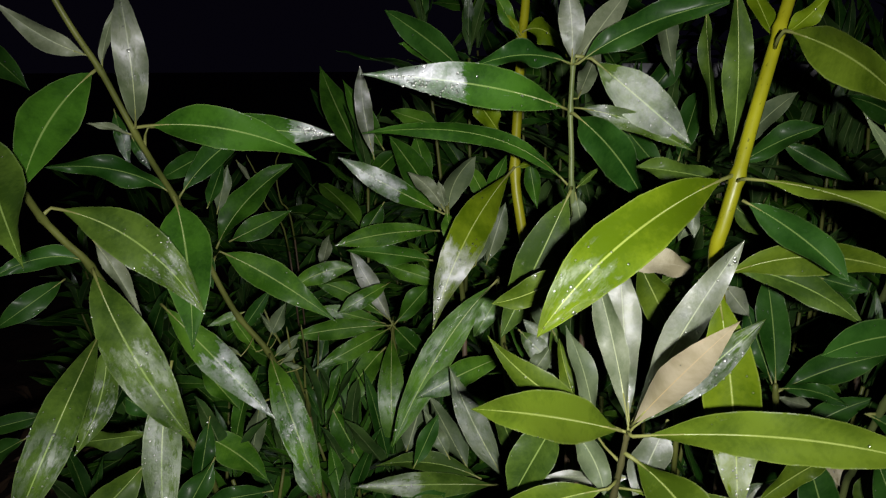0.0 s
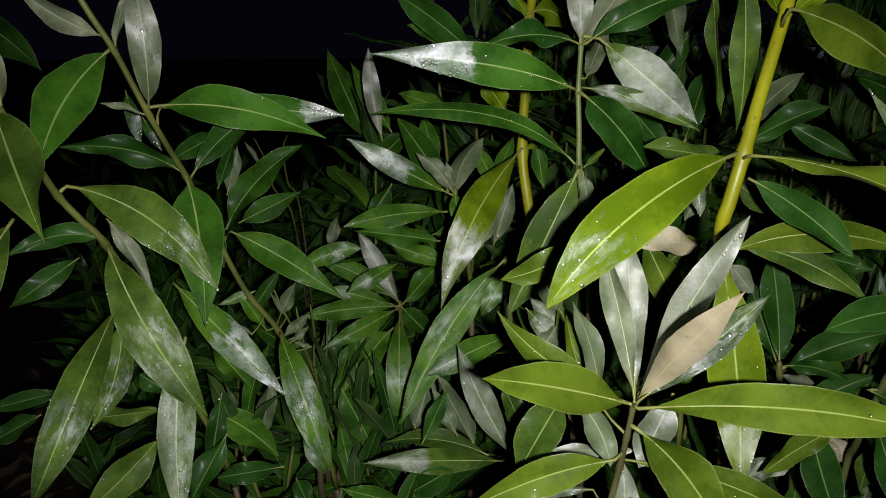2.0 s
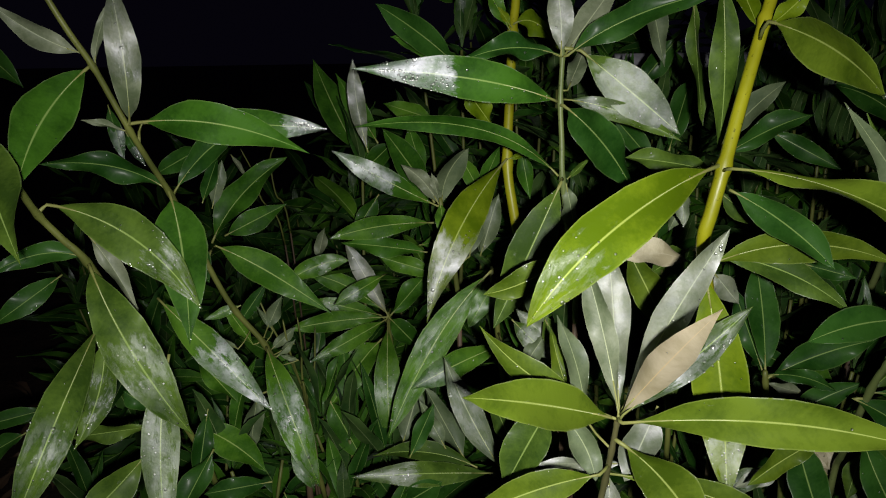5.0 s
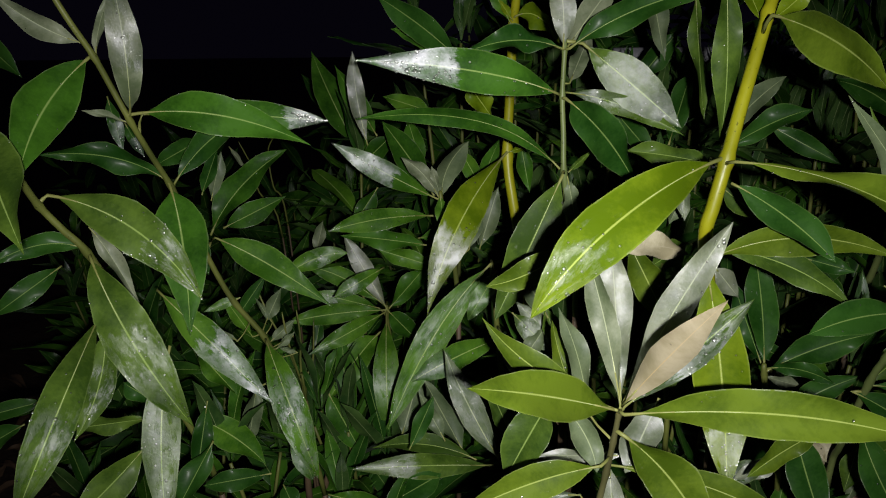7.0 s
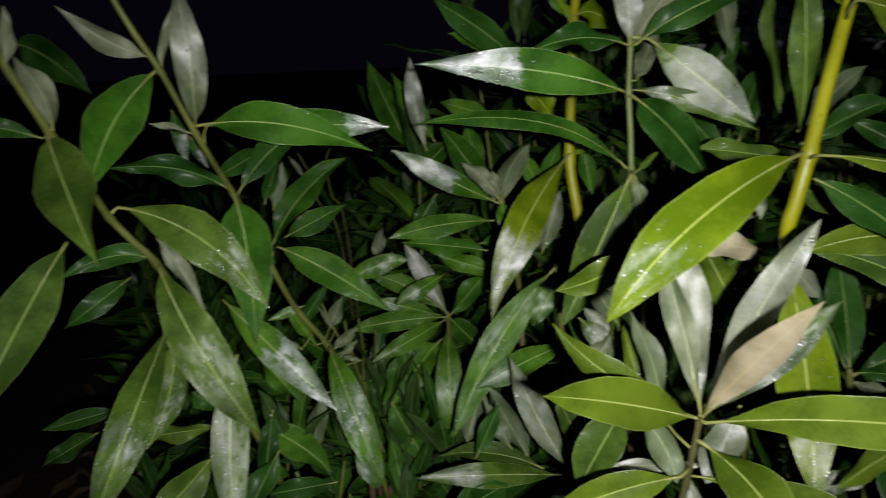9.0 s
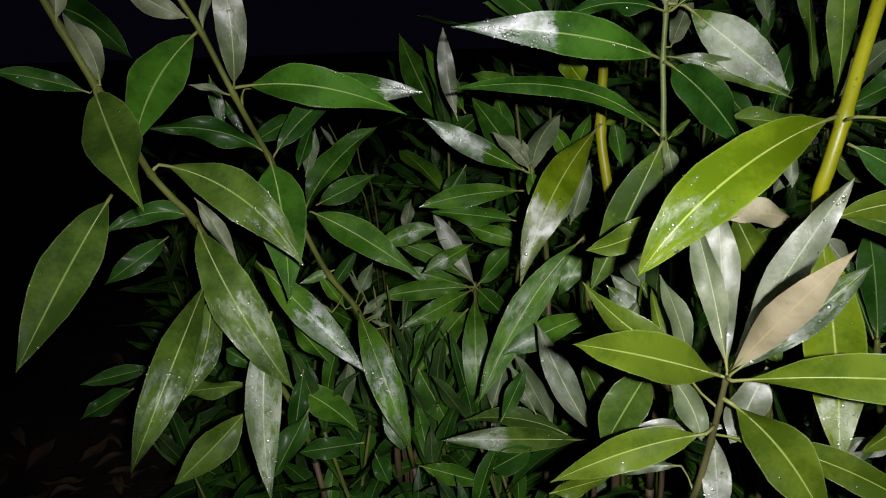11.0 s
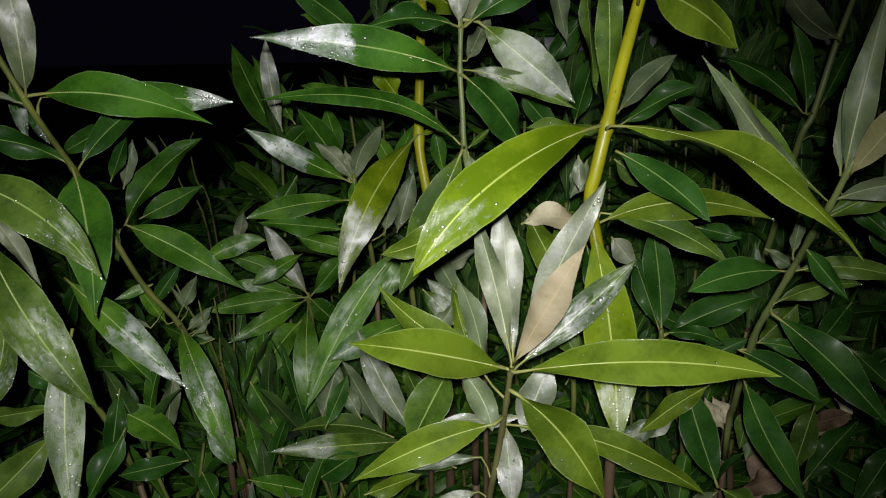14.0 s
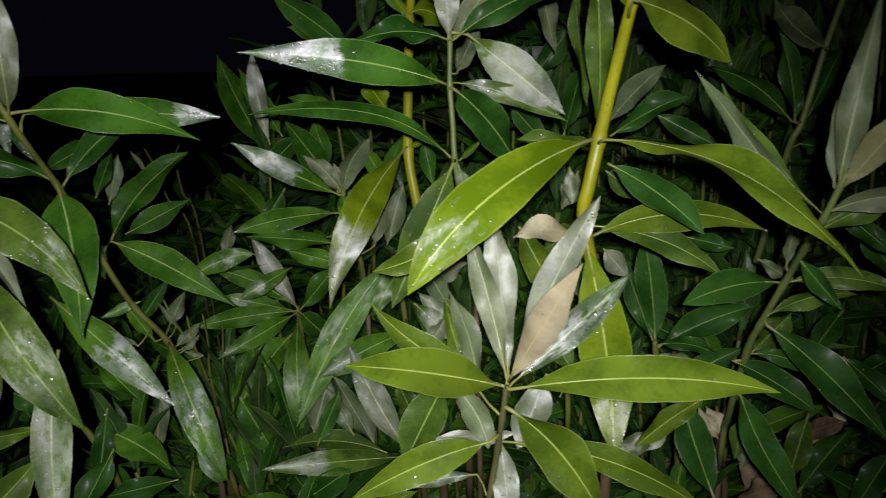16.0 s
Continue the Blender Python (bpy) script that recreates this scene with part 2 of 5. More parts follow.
soil, nodes, links, bsdf = material("wet_soil")
coord = nodes.new("ShaderNodeTexCoord")
grain = noise_node(nodes, links, coord.outputs["Object"], 60, 6, 0.65)
clod = noise_node(nodes, links, coord.outputs["Object"], 7, 4)
tone = math_node(nodes, links, "MULTIPLY", grain, clod)
links.new(mix_colour(nodes, links, span(nodes, links, tone, 0.12, 0.42), (0.022, 0.014, 0.009), (0.10, 0.065, 0.040)), bsdf.inputs["Base Color"])
bsdf.inputs["Roughness"].default_value = 0.7
bump = nodes.new("ShaderNodeBump")
bump.inputs["Distance"].default_value = 0.012
links.new(grain, bump.inputs["Height"])
links.new(bump.outputs[0], bsdf.inputs["Normal"])


# ---- builders ----
def part(name, mesh, parent, label="", *skins):
    ob = new(name, mesh)
    for s in skins:
        mesh.materials.append(s)
    ob.parent = parent
    return tagged(ob, label)


def outline(s, peak):
    """Half width of a lance-shaped leaf along its length, 0 to 1."""
    a = 1.08
    b = a * (1 - peak) / peak
    top = peak ** a * (1 - peak) ** b
    return (s ** a * (1 - s) ** b / top) ** 0.98 if 0 < s < 1 else 0.0


def blade(base, tip, width, bow, nrm, rng, wet=None, steps=18, fold=0.15, ripple=1.0):
    """A leaf with an upper and a lower face. Returns its mesh and the run of its midrib."""
    base, tip, bow, nrm = Vector(base), Vector(tip), Vector(bow), Vector(nrm)
    ctrl = (base + tip) / 2 + 2 * bow
    length = (tip - base).length
    peak = rng.uniform(0.42, 0.52)
    fold = fold + rng.uniform(-0.05, 0.22)
    phase, beat, amp = rng.uniform(0, 6.28), rng.uniform(7, 12), ripple * 0.0052 * rng.uniform(0.3, 1.0)
    curl = rng.uniform(-0.02, 0.04)
    if wet:
        fold, curl = 0.4 * fold, 0.2 * curl
    rows = (-1.0, -0.72, -0.4, -0.12, 0.0, 0.12, 0.4, 0.72, 1.0)
    verts, uvs, damp, spine = [], [], [], []
    k = len(rows)
    thick = 0.00028
    for i in range(steps + 1):
        s = i / steps
        p = base * (1 - s) ** 2 + ctrl * 2 * s * (1 - s) + tip * s ** 2
        along = ((ctrl - base) * (1 - s) + (tip - ctrl) * s).normalized()
        side = along.cross(nrm).normalized()
        up = side.cross(along)
        p = p - up * (curl * length * (s - 0.45) ** 2 * (1 if s > 0.45 else 0.2))
        blade_s = max(0.0, (s - 0.05) / 0.95)
        h = max(outline(blade_s, peak) * width / 2, 0.0006 if s < 0.99 else 0.0001)
        spine.append((p, up))
        for sheet in (1, -1):
            for u in rows:
                lift = fold * abs(u) ** 1.15 * h
                lift += amp * math.sin(beat * s + phase + (0.9 if u > 0 else 0)) * u * u * min(1, h / 0.006)
                t = thick * (1 - abs(u) ** 6)
                edge = h * (1 + 0.016 * math.sin(41 * s + phase * 3 + u) + 0.022 * math.sin(17 * s + phase * 5 + 2 * u))
                q = p + side * (u * edge) + up * (lift + sheet * t)
                verts.append(q)
                uvs.append((u, s))
                w = 0.68
                if wet:
                    w = 0.68 + 0.32 * (wet[2] if len(wet) > 2 else 1.0) * min(1.0, max(0.0, (s - wet[0]) / 0.10 + 0.5)) * min(1.0, max(0.0, (wet[1] - s) / 0.10 + 0.5))
                damp.append(w)
    faces, slots = [], []
    for i in range(steps):
        for sheet in (0, 1):
            a = (2 * i + sheet) * k
            b = a + 2 * k
            for j in range(k - 1):
                for f in ((a + j, a + j + 1, b + j + 1), (a + j, b + j + 1, b + j)):
                    faces.append(f if sheet == 0 else f[::-1])
                    slots.append(sheet)
    mesh = bpy.data.meshes.new("leaf")
    mesh.from_pydata(verts, [], faces)
    mesh.polygons.foreach_set("material_index", slots)
    mesh.polygons.foreach_set("use_smooth", [True] * len(faces))
    layer = mesh.uv_layers.new(name="UVMap")
    loops = np.zeros(len(mesh.loops), dtype=np.int32)
    mesh.loops.foreach_get("vertex_index", loops)
    layer.data.foreach_set("uv", np.array(uvs, dtype=np.float32)[loops].ravel())
    shine = wet[3] if wet and len(wet) > 3 else 0.36
    mesh.attributes.new("glare", "FLOAT", "POINT").data.foreach_set("value", np.full(len(verts), shine, dtype=np.float32))
    mesh.attributes.new("wet", "FLOAT", "POINT").data.foreach_set("value", np.array(damp, dtype=np.float32))
    return mesh, spine


def tube(name, run, radii, sides=6):
    """A round, tapered rod along a run of points."""
    verts, faces = [], []
    ref = Vector((0.31, 0.87, 0.13))
    for i, p in enumerate(run):
        d = (run[min(i + 1, len(run) - 1)] - run[max(i - 1, 0)]).normalized()
        x = d.cross(ref).normalized()
        y = d.cross(x)
        for j in range(sides):
            a = 2 * math.pi * j / sides
            verts.append(p + (x * math.cos(a) + y * math.sin(a)) * radii[i])
    for i in range(len(run) - 1):
        for j in range(sides):
            a, b = i * sides + j, i * sides + (j + 1) % sides
            faces.append((a, b, b + sides, a + sides))
    faces.append(tuple(range(sides))[::-1])
    faces.append(tuple(range(len(verts) - sides, len(verts))))
    mesh = bpy.data.meshes.new(name)
    mesh.from_pydata(verts, [], faces)
    mesh.polygons.foreach_set("use_smooth", [True] * len(faces))
    return mesh


def smooth_run(points, n):
    """A smooth line through the points, with n steps between two."""
    pts = [Vector(p) for p in points]
    pts = [2 * pts[0] - pts[1]] + pts + [2 * pts[-1] - pts[-2]]
    run = []
    for i in range(1, len(pts) - 2):
        a, b, c, d = pts[i - 1:i + 3]
        for j in range(n):
            t = j / n
            run.append(0.5 * (2 * b + (c - a) * t + (2 * a - 5 * b + 4 * c - d) * t * t + (3 * b - a - 3 * c + d) * t ** 3))
    run.append(pts[-2])
    return run


BEAD = bmesh.new()
bmesh.ops.create_icosphere(BEAD, subdivisions=2, radius=1.0)
BEAD_V = [v.co.copy() for v in BEAD.verts]
BEAD_F = [tuple(v.index for v in f.verts) for f in BEAD.faces]
BEAD.free()


def beads(spots):
    """Raindrops: a place, a normal and a radius each."""
    verts, faces = [], []
    for p, n, r in spots:
        turn = n.to_track_quat("Z", "Y")
        o = len(verts)
        verts += [p + turn @ Vector((v.x * r, v.y * r, max(v.z, -0.2) * r * 0.38)) for v in BEAD_V]
        faces += [tuple(i + o for i in f) for f in BEAD_F]
    mesh = bpy.data.meshes.new("rainwater")
    mesh.from_pydata(verts, [], faces)
    mesh.polygons.foreach_set("use_smooth", [True] * len(faces))
    return mesh


RNG = random.Random(7)
ROOT, RUN = {}, {}


def shoot(label, name="leafy_shoot", category="shrub", group="shoots of the shrub"):
    ob = tagged(new(name), label, category, group)
    ob.empty_display_size = 0.02
    return ob


def stem(owner, points, thin, thick, bark, nodes=()):
    """The stem, from its tip down to the soil; the shoot stands at its foot."""
    foot = Vector(points[-1])
    owner.location = foot
    ROOT[owner.name] = foot
    run = [p - foot for p in smooth_run(points, 5)]
    RUN[owner.name] = run
    n = len(run)
    radii = []
    for i in range(n):
        r = thin + (thick - thin) * min(1, 1.3 * i / n)
        radii.append(r * (1.28 if i % 5 == 0 and i // 5 in nodes else 1.0) * (0.35 if i == 0 else 1))
    cut = n - 11
    for k in nodes:
        i = k * 5
        if 1 <= i < cut - 1:
            here, way = run[i], (run[i + 1] - run[i - 1]).normalized()
            rings = [here + way * radii[i] * f for f in (-0.8, -0.45, 0.0, 0.45, 0.8)]
            part("node", tube("node", rings, [radii[i] / 1.28 * f for f in (1.02, 1.12, 1.24, 1.12, 1.02)], 10), owner, "", bark_node)
    part("stem", tube("stem", run[:cut + 1], radii[:cut + 1], 10), owner, "", bark)
    part("woody_base", tube("woody_base", run[cut:], radii[cut:], 8), owner, "brown woody base of the stem", bark_brown)


def leaf(owner, base, tip, width, bow, nrm, skin, wet=None):
    foot = ROOT[owner.name]
    rng = RNG
    mesh, spine = blade(Vector(base) - foot, Vector(tip) - foot, width, bow, nrm, rng, wet)
    blade_ob = part("leaf", mesh, owner, WET_LABEL.get(skin, LEAF_LABEL[skin]) if wet else LEAF_LABEL[skin], *SKINS[skin])
    length = (Vector(tip) - Vector(base)).length
    r0 = min(0.00034, 0.0016 * length + 0.00016)
    m = len(spine)
    run = [p for p, up in spine[:-1]]
    radii = [r0 * (1.25 if i < 2 else 1.0) * (1 - 0.8 * i / m) + 0.0001 for i in range(m - 1)]
    part("midrib", tube("midrib", run, radii, 5), blade_ob, "", {"tan": RIB_TAN, "dark": RIB_DIM, "dry": RIB_TAN, "brown": RIB_TAN}.get(skin, RIB))
    stalk = [min(0.0012, max(width * k, 0.0005)) for k in (0.045, 0.036, 0.022, 0.010)]
    line = [p for p, up in spine[:4]]
    near = RUN[owner.name][0]
    for a, b in zip(RUN[owner.name], RUN[owner.name][1:]):
        f = (line[0] - a).dot(b - a) / max((b - a).length_squared, 1e-9)
        q = a.lerp(b, min(1.0, max(0.0, f)))
        if (q - line[0]).length < (near - line[0]).length:
            near = q
    gap = (near - line[0]).length
    if 0.003 < gap < 0.03:
        lean_in = line[0] * 0.6 + near * 0.4 + (line[0] - line[1]).normalized() * gap * 0.05
        line, stalk = [near, lean_in] + line, [stalk[0] * 1.1, stalk[0]] + stalk
    part("petiole", tube("petiole", line, stalk, 7), blade_ob, "", bark_petiole)
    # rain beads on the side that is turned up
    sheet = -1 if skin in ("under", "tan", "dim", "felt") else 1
    count = int(rng.uniform(70, 170) * length * (1.0 + 4.0 * min(1.0, wet[3] if len(wet) > 3 else 0.36) if wet else 0.3) * (0.5 if sheet < 0 else 1.0))
    spots = []
    cells = [v.co for v in mesh.vertices]
    soaked = wet and len(wet) > 3 and wet[3] > 0.5
    pools = [(rng.uniform(wet[0], wet[1]), rng.choice((1, 2, 3, 4, 5, 6))) for _ in range(4)] if soaked else []
    for _ in range(count):
        s = rng.random() ** 0.7 * 0.97 + 0.02
        i = min(17, int(s * 18))
        if wet and rng.random() < 0.6:
            i = min(17, int((wet[0] + (wet[1] - wet[0]) * rng.random()) * 18))
        j = rng.choice((0, 0, 7, 7, 1, 6, 2, 3, 4, 5))
        if pools and rng.random() < 0.6:
            where, column = rng.choice(pools)
            i = min(17, max(0, int((where + rng.gauss(0, 0.035)) * 18)))
            j = min(7, max(0, column + rng.choice((-1, 0, 0, 1))))
        a = (2 * i + (0 if sheet == 1 else 1)) * 9 + j
        fu, fv = rng.random(), rng.random()
        p0, p1, p2, p3 = cells[a], cells[a + 1], cells[a + 18], cells[a + 19]
        p = (p0 * (1 - fu) + p1 * fu) * (1 - fv) + (p2 * (1 - fu) + p3 * fu) * fv
        n = (p1 - p0).cross(p2 - p0)
        n = n.normalized() if n.length else Vector(nrm)
        if n.dot(spine[i][1]) * sheet < 0:
            n = -n
        spots.append((p, n, rng.uniform(0.0003, 0.0010 if soaked else 0.0007) * (1.7 if rng.random() < 0.12 else 1)))
    if spots:
        tagged(part("rainwater", beads(spots), blade_ob, "clear beads of rain", water), kind="stuff")


WET_LABEL = {"green": "green leaf silvered by a film of rain", "fresh": "green leaf brightened in colour, silvered by rain", "deep": "emerald green leaf silvered by rain", "lime": "yellow-green leaf with a rain-silvered tip", "dark": "deep green leaf shining with rain",
             "under": "pale grey leaf underside shining with rain"}
LEAF_LABEL = {"lime": "yellow-green glossy leaf", "fresh": "green wet leaf, brightened in colour", "deep": "emerald green wet leaf", "green": "", "dark": "deep green leaf", "under": "leaf showing its pale silvery grey underside",
              "moss": "mid-green glossy leaf", "dim": "leaf showing its dull grey-green underside", "felt": "young leaf with olive felted underside", "tan": "young leaf with tan felted underside", "dry": "dry beige curled leaf", "brown": "dead brown leaf"}

# ---- ground ----
n = 60
ground_mesh = bpy.data.meshes.new("ground")
axis = [math.copysign(abs(t) ** 3.0, t) * 60 for t in np.linspace(-1, 1, n + 1)]
gv = [(x, y + 1.0, 0.035 * noise.noise(Vector((x * 1.7, y * 1.7, 0))) if abs(x) + abs(y) < 12 else 0) for y in axis for x in axis]
gf = [(j * (n + 1) + i, j * (n + 1) + i + 1, (j + 1) * (n + 1) + i + 1, (j + 1) * (n + 1) + i) for j in range(n) for i in range(n)]
ground_mesh.from_pydata(gv, [], gf)
ground_mesh.materials.append(soil)
tagged(new("ground", ground_mesh), "dark wet garden soil under the shrub", "ground", kind="structure")

# ---- the shoots in front ----

s = shoot("upright shrub shoot topped by a spreading whorl of wet yellow-green leaves")
stem(s, [(0.1002, 0.362, 0.7656), (0.1002, 0.3635, 0.7623), (0.0986, 0.3655, 0.7451), (0.0965, 0.3685, 0.7245), (0.0931, 0.374, 0.6944), (0.0886, 0.392, 0.6356), (0.0607, 0.4482, 0.322), (0.0332, 0.5142, -0.02)], 0.0013, 0.0021, bark_front, (0, 1, 2, 3, ))
leaf(s, (0.1001, 0.3657, 0.7638), (0.0168, 0.297, 0.8113), 0.0241, (-0.0021, 0.0009, 0.0019), (0.71, -0.61, 0.36), "moss")
leaf(s, (0.101, 0.3549, 0.7669), (0.2005, 0.2688, 0.7985), 0.0227, (0.0088, 0.0017, 0.0053), (-0.61, -0.59, 0.53), "moss")
leaf(s, (0.1017, 0.3638, 0.7673), (0.1119, 0.2642, 0.8617), 0.0166, (0.002, 0.0009, 0.0029), (0.59, 0.79, 0.17), "tan")
leaf(s, (0.1058, 0.3732, 0.762), (0.1767, 0.3864, 0.8185), 0.0170, (0.0015, 0, 0), (-0.27, -0.91, 0.31), "green", wet=(0.05, 0.98, 0.85, 0.6))
leaf(s, (0.1025, 0.3684, 0.7644), (0.1432, 0.3433, 0.8719), 0.0171, (0.0002, 0.0012, 0.004), (0.58, 0.81, -0.03), "under", wet=(0, 1, 1.5, 0.62))
leaf(s, (0.1011, 0.3651, 0.7681), (0.0809, 0.3879, 0.8545), 0.0146, (0.0014, 0.0008, 0.0028), (-0.11, 0.95, -0.28), "under")
leaf(s, (0.1038, 0.3742, 0.7638), (0.1011, 0.4081, 0.8535), 0.0176, (0.0005, 0.0003, 0.001), (0.49, 0.82, -0.31), "under", wet=(0, 1, 1.4, 0.4))
leaf(s, (0.0951, 0.3646, 0.7662), (0.0289, 0.3906, 0.808), 0.0188, (-0.0045, -0.001, -0.0038), (-0.17, -0.99, 0.01), "moss")
leaf(s, (0.1027, 0.3605, 0.7518), (0.1513, 0.3471, 0.6903), 0.0291, (0.0021, 0.0017, 0.0057), (-0.27, -0.96, -0.02), "moss")
leaf(s, (0.0906, 0.3576, 0.7353), (0.0106, 0.3585, 0.7039), 0.0206, (0.0026, 0.002, 0.004), (-0.15, -0.94, 0.3), "moss")
leaf(s, (0.0999, 0.3737, 0.7259), (0.2118, 0.351, 0.6864), 0.0180, (0.0044, 0.0007, 0.0083), (-0.19, -0.98, 0.03), "moss")
leaf(s, (0.1544, 0.4036, 0.8361), (0.1668, 0.3737, 0.7052), 0.0314, (0.0054, 0.0047, -0.0035), (-0.36, -0.92, 0.14), "lime", wet=(0.7, 0.98))
leaf(s, (0.1285, 0.386, 0.7603), (0.1102, 0.38, 0.7169), 0.0215, (0, 0, 0), (0.16, 0.99, 0.04), "under", wet=(0, 1, 1.4, 0.5))
leaf(s, (0.0993, 0.3741, 0.7269), (0.1028, 0.3633, 0.676), 0.0153, (-0, 0, 0.0001), (0.13, 0.97, -0.2), "under", wet=(0.1, 1, 1.0, 0.8))
leaf(s, (0.0714, 0.3765, 0.7631), (0.0904, 0.3647, 0.7273), 0.0150, (0.0038, -0.0002, 0.0007), (-0.04, 0.94, -0.33), "dim")
leaf(s, (0.0738, 0.4141, 0.7489), (0.0424, 0.4111, 0.6882), 0.0263, (0.0008, 0.0006, 0.0025), (-0.51, -0.81, 0.3), "green")
leaf(s, (0.0897, 0.3918, 0.7496), (0.0772, 0.4278, 0.7999), 0.0158, (0.0031, -0.0002, 0.0003), (-0.33, 0.73, -0.6), "dim")
leaf(s, (0.0885, 0.3946, 0.6932), (0.046, 0.4006, 0.6836), 0.0080, (-0.0002, 0.0005, 0.0017), (0.24, 0.76, -0.6), "dim", wet=(0.1, 0.9))
leaf(s, (0.086, 0.3893, 0.6728), (0.056, 0.394, 0.664), 0.0076, (0.0001, -0, 0), (0.27, 0.84, -0.47), "dim", wet=(0.1, 0.9))
leaf(s, (0.0612, 0.394, 0.7169), (0.0895, 0.381, 0.7198), 0.0048, (0.0002, -0, -0), (0.41, 0.79, -0.46), "under")
leaf(s, (0.097, 0.5409, 0.7305), (0.0653, 0.555, 0.7596), 0.0155, (0.0001, -0, -0.0001), (0.15, 0.94, -0.29), "dim", wet=(0.1, 1, 0.9, 0.4))
leaf(s, (0.0736, 0.5689, 0.7599), (0.1092, 0.5745, 0.7758), 0.0150, (-0, 0, 0), (-0.21, 0.97, 0.13), "under")
leaf(s, (0.0098, 0.5541, 0.639), (-0.0118, 0.5643, 0.6789), 0.0137, (-0, 0, 0), (-0.29, 0.88, -0.38), "dim")
leaf(s, (-0.0188, 0.5336, 0.6436), (0.0008, 0.5454, 0.6839), 0.0147, (-0, 0, -0), (0.27, -0.95, 0.15), "dark")
leaf(s, (0.0924, 0.4279, 0.7353), (0.0777, 0.4509, 0.7832), 0.0115, (-0.0021, -0.0005, -0.0016), (0.16, -0.87, 0.47), "moss")
leaf(s, (0.0772, 0.5495, 0.6888), (0.055, 0.5584, 0.7244), 0.0145, (-0, 0, 0), (0.09, 0.98, -0.19), "dim", wet=(0.2, 1, 0.8, 0.3))
leaf(s, (0.1693, 0.5098, 0.6829), (0.1987, 0.5301, 0.7152), 0.0145, (-0.0001, -0, -0.0002), (0, -0.85, 0.53), "dark")
leaf(s, (0.0141, 0.4321, 0.6475), (0.054, 0.4366, 0.6583), 0.0147, (0, 0, 0), (0.09, -0.99, 0.07), "moss")
leaf(s, (0.2548, 0.5646, 0.72), (0.2909, 0.5609, 0.7017), 0.0163, (-0, -0, 0), (0.19, -0.81, 0.55), "dark")
leaf(s, (0.2894, 0.5306, 0.667), (0.2501, 0.5331, 0.6815), 0.0149, (0, 0, 0), (-0.02, -0.99, 0.12), "dark")

s = shoot("tall shrub shoot on a thick yellow-green stem with large drooping leaves")
stem(s, [(0.2, 0.4411, 1.0092), (0.1924, 0.4323, 0.9882), (0.1848, 0.4247, 0.9675), (0.177, 0.4168, 0.9456), (0.1671, 0.407, 0.9167), (0.1595, 0.3994, 0.8922), (0.1542, 0.3981, 0.8681), (0.153, 0.403, 0.848), (0.1682, 0.426, 0.8011), (0.1907, 0.4576, 0.726), (0.2042, 0.5116, 0.363), (0.2207, 0.5776, -0.02)], 0.0032, 0.0041, bark_yellow, (2, 5, ))
leaf(s, (0.1557, 0.3976, 0.8933), (0.0467, 0.3228, 0.833), 0.0273, (-0.014, -0.0275, 0.0126), (0.23, -0.81, 0.54), "lime", wet=(0.6, 1, 0.7, 0.13))
leaf(s, (0.1539, 0.3724, 0.8955), (0.2171, 0.2503, 0.8543), 0.0185, (0.0098, 0.0017, 0.0118), (-0.22, -0.41, 0.89), "moss")
leaf(s, (0.1761, 0.399, 0.9659), (0.1919, 0.3167, 0.9332), 0.0229, (0.005, 0.0002, 0.0031), (-0.98, -0.17, -0.04), "moss")
leaf(s, (0.1711, 0.4584, 0.9996), (0.1711, 0.4405, 0.8939), 0.0167, (0.0028, -0.001, -0.0037), (0.06, -0.98, 0.17), "green")
leaf(s, (0.1786, 0.5282, 0.9893), (0.1831, 0.5051, 0.9034), 0.0125, (0, 0, 0), (-0.91, -0.41, 0.06), "green")
leaf(s, (0.1612, 0.4174, 0.8322), (0.2661, 0.4068, 0.8338), 0.0220, (0.0005, 0.0032, 0.0118), (-0.09, -0.97, -0.22), "moss")
leaf(s, (0.1666, 0.4285, 0.8366), (0.2399, 0.4022, 0.8071), 0.0184, (0.0041, 0.0007, 0.0059), (-0.1, -0.85, 0.52), "green")
leaf(s, (0.1727, 0.4229, 0.8754), (0.2158, 0.3817, 0.8398), 0.0212, (0.0024, 0.0004, 0.0022), (-0.24, -0.78, 0.58), "dark")
leaf(s, (0.1253, 0.4702, 0.821), (0.1683, 0.4689, 0.8199), 0.0192, (-0.0017, 0, 0.0055), (-0.2, -0.72, 0.67), "dry")
leaf(s, (0.1834, 0.4279, 0.9628), (0.1777, 0.4576, 0.9964), 0.0123, (0.0002, -0.0001, -0.0004), (-0.08, -0.75, 0.65), "lime")
leaf(s, (0.185, 0.4182, 0.9654), (0.2002, 0.4029, 0.9855), 0.0110, (-0.0019, -0.0009, -0.0033), (-0.2, -0.85, -0.5), "lime")
leaf(s, (0.1834, 0.6568, 1.0056), (0.1951, 0.6387, 0.938), 0.0180, (0, 0, 0), (0.58, 0.8, -0.11), "dim")
leaf(s, (0.2038, 0.6407, 0.8683), (0.2307, 0.6773, 0.9276), 0.0218, (-0.0002, -0.0001, -0.0005), (-0.59, -0.54, 0.6), "dark")
leaf(s, (0.1999, 0.5169, 0.87), (0.1413, 0.5397, 0.8779), 0.0173, (0.0002, 0.0004, 0.0014), (-0.23, -0.79, 0.57), "green")
leaf(s, (0.2336, 0.7285, 0.9641), (0.1993, 0.7366, 0.9171), 0.0233, (0.0003, 0.0001, 0.0003), (-0.05, -0.99, -0.13), "dark")
leaf(s, (0.1529, 0.6282, 0.899), (0.1881, 0.6173, 0.8582), 0.0203, (0, 0, 0), (-0.49, -0.85, -0.19), "dark")
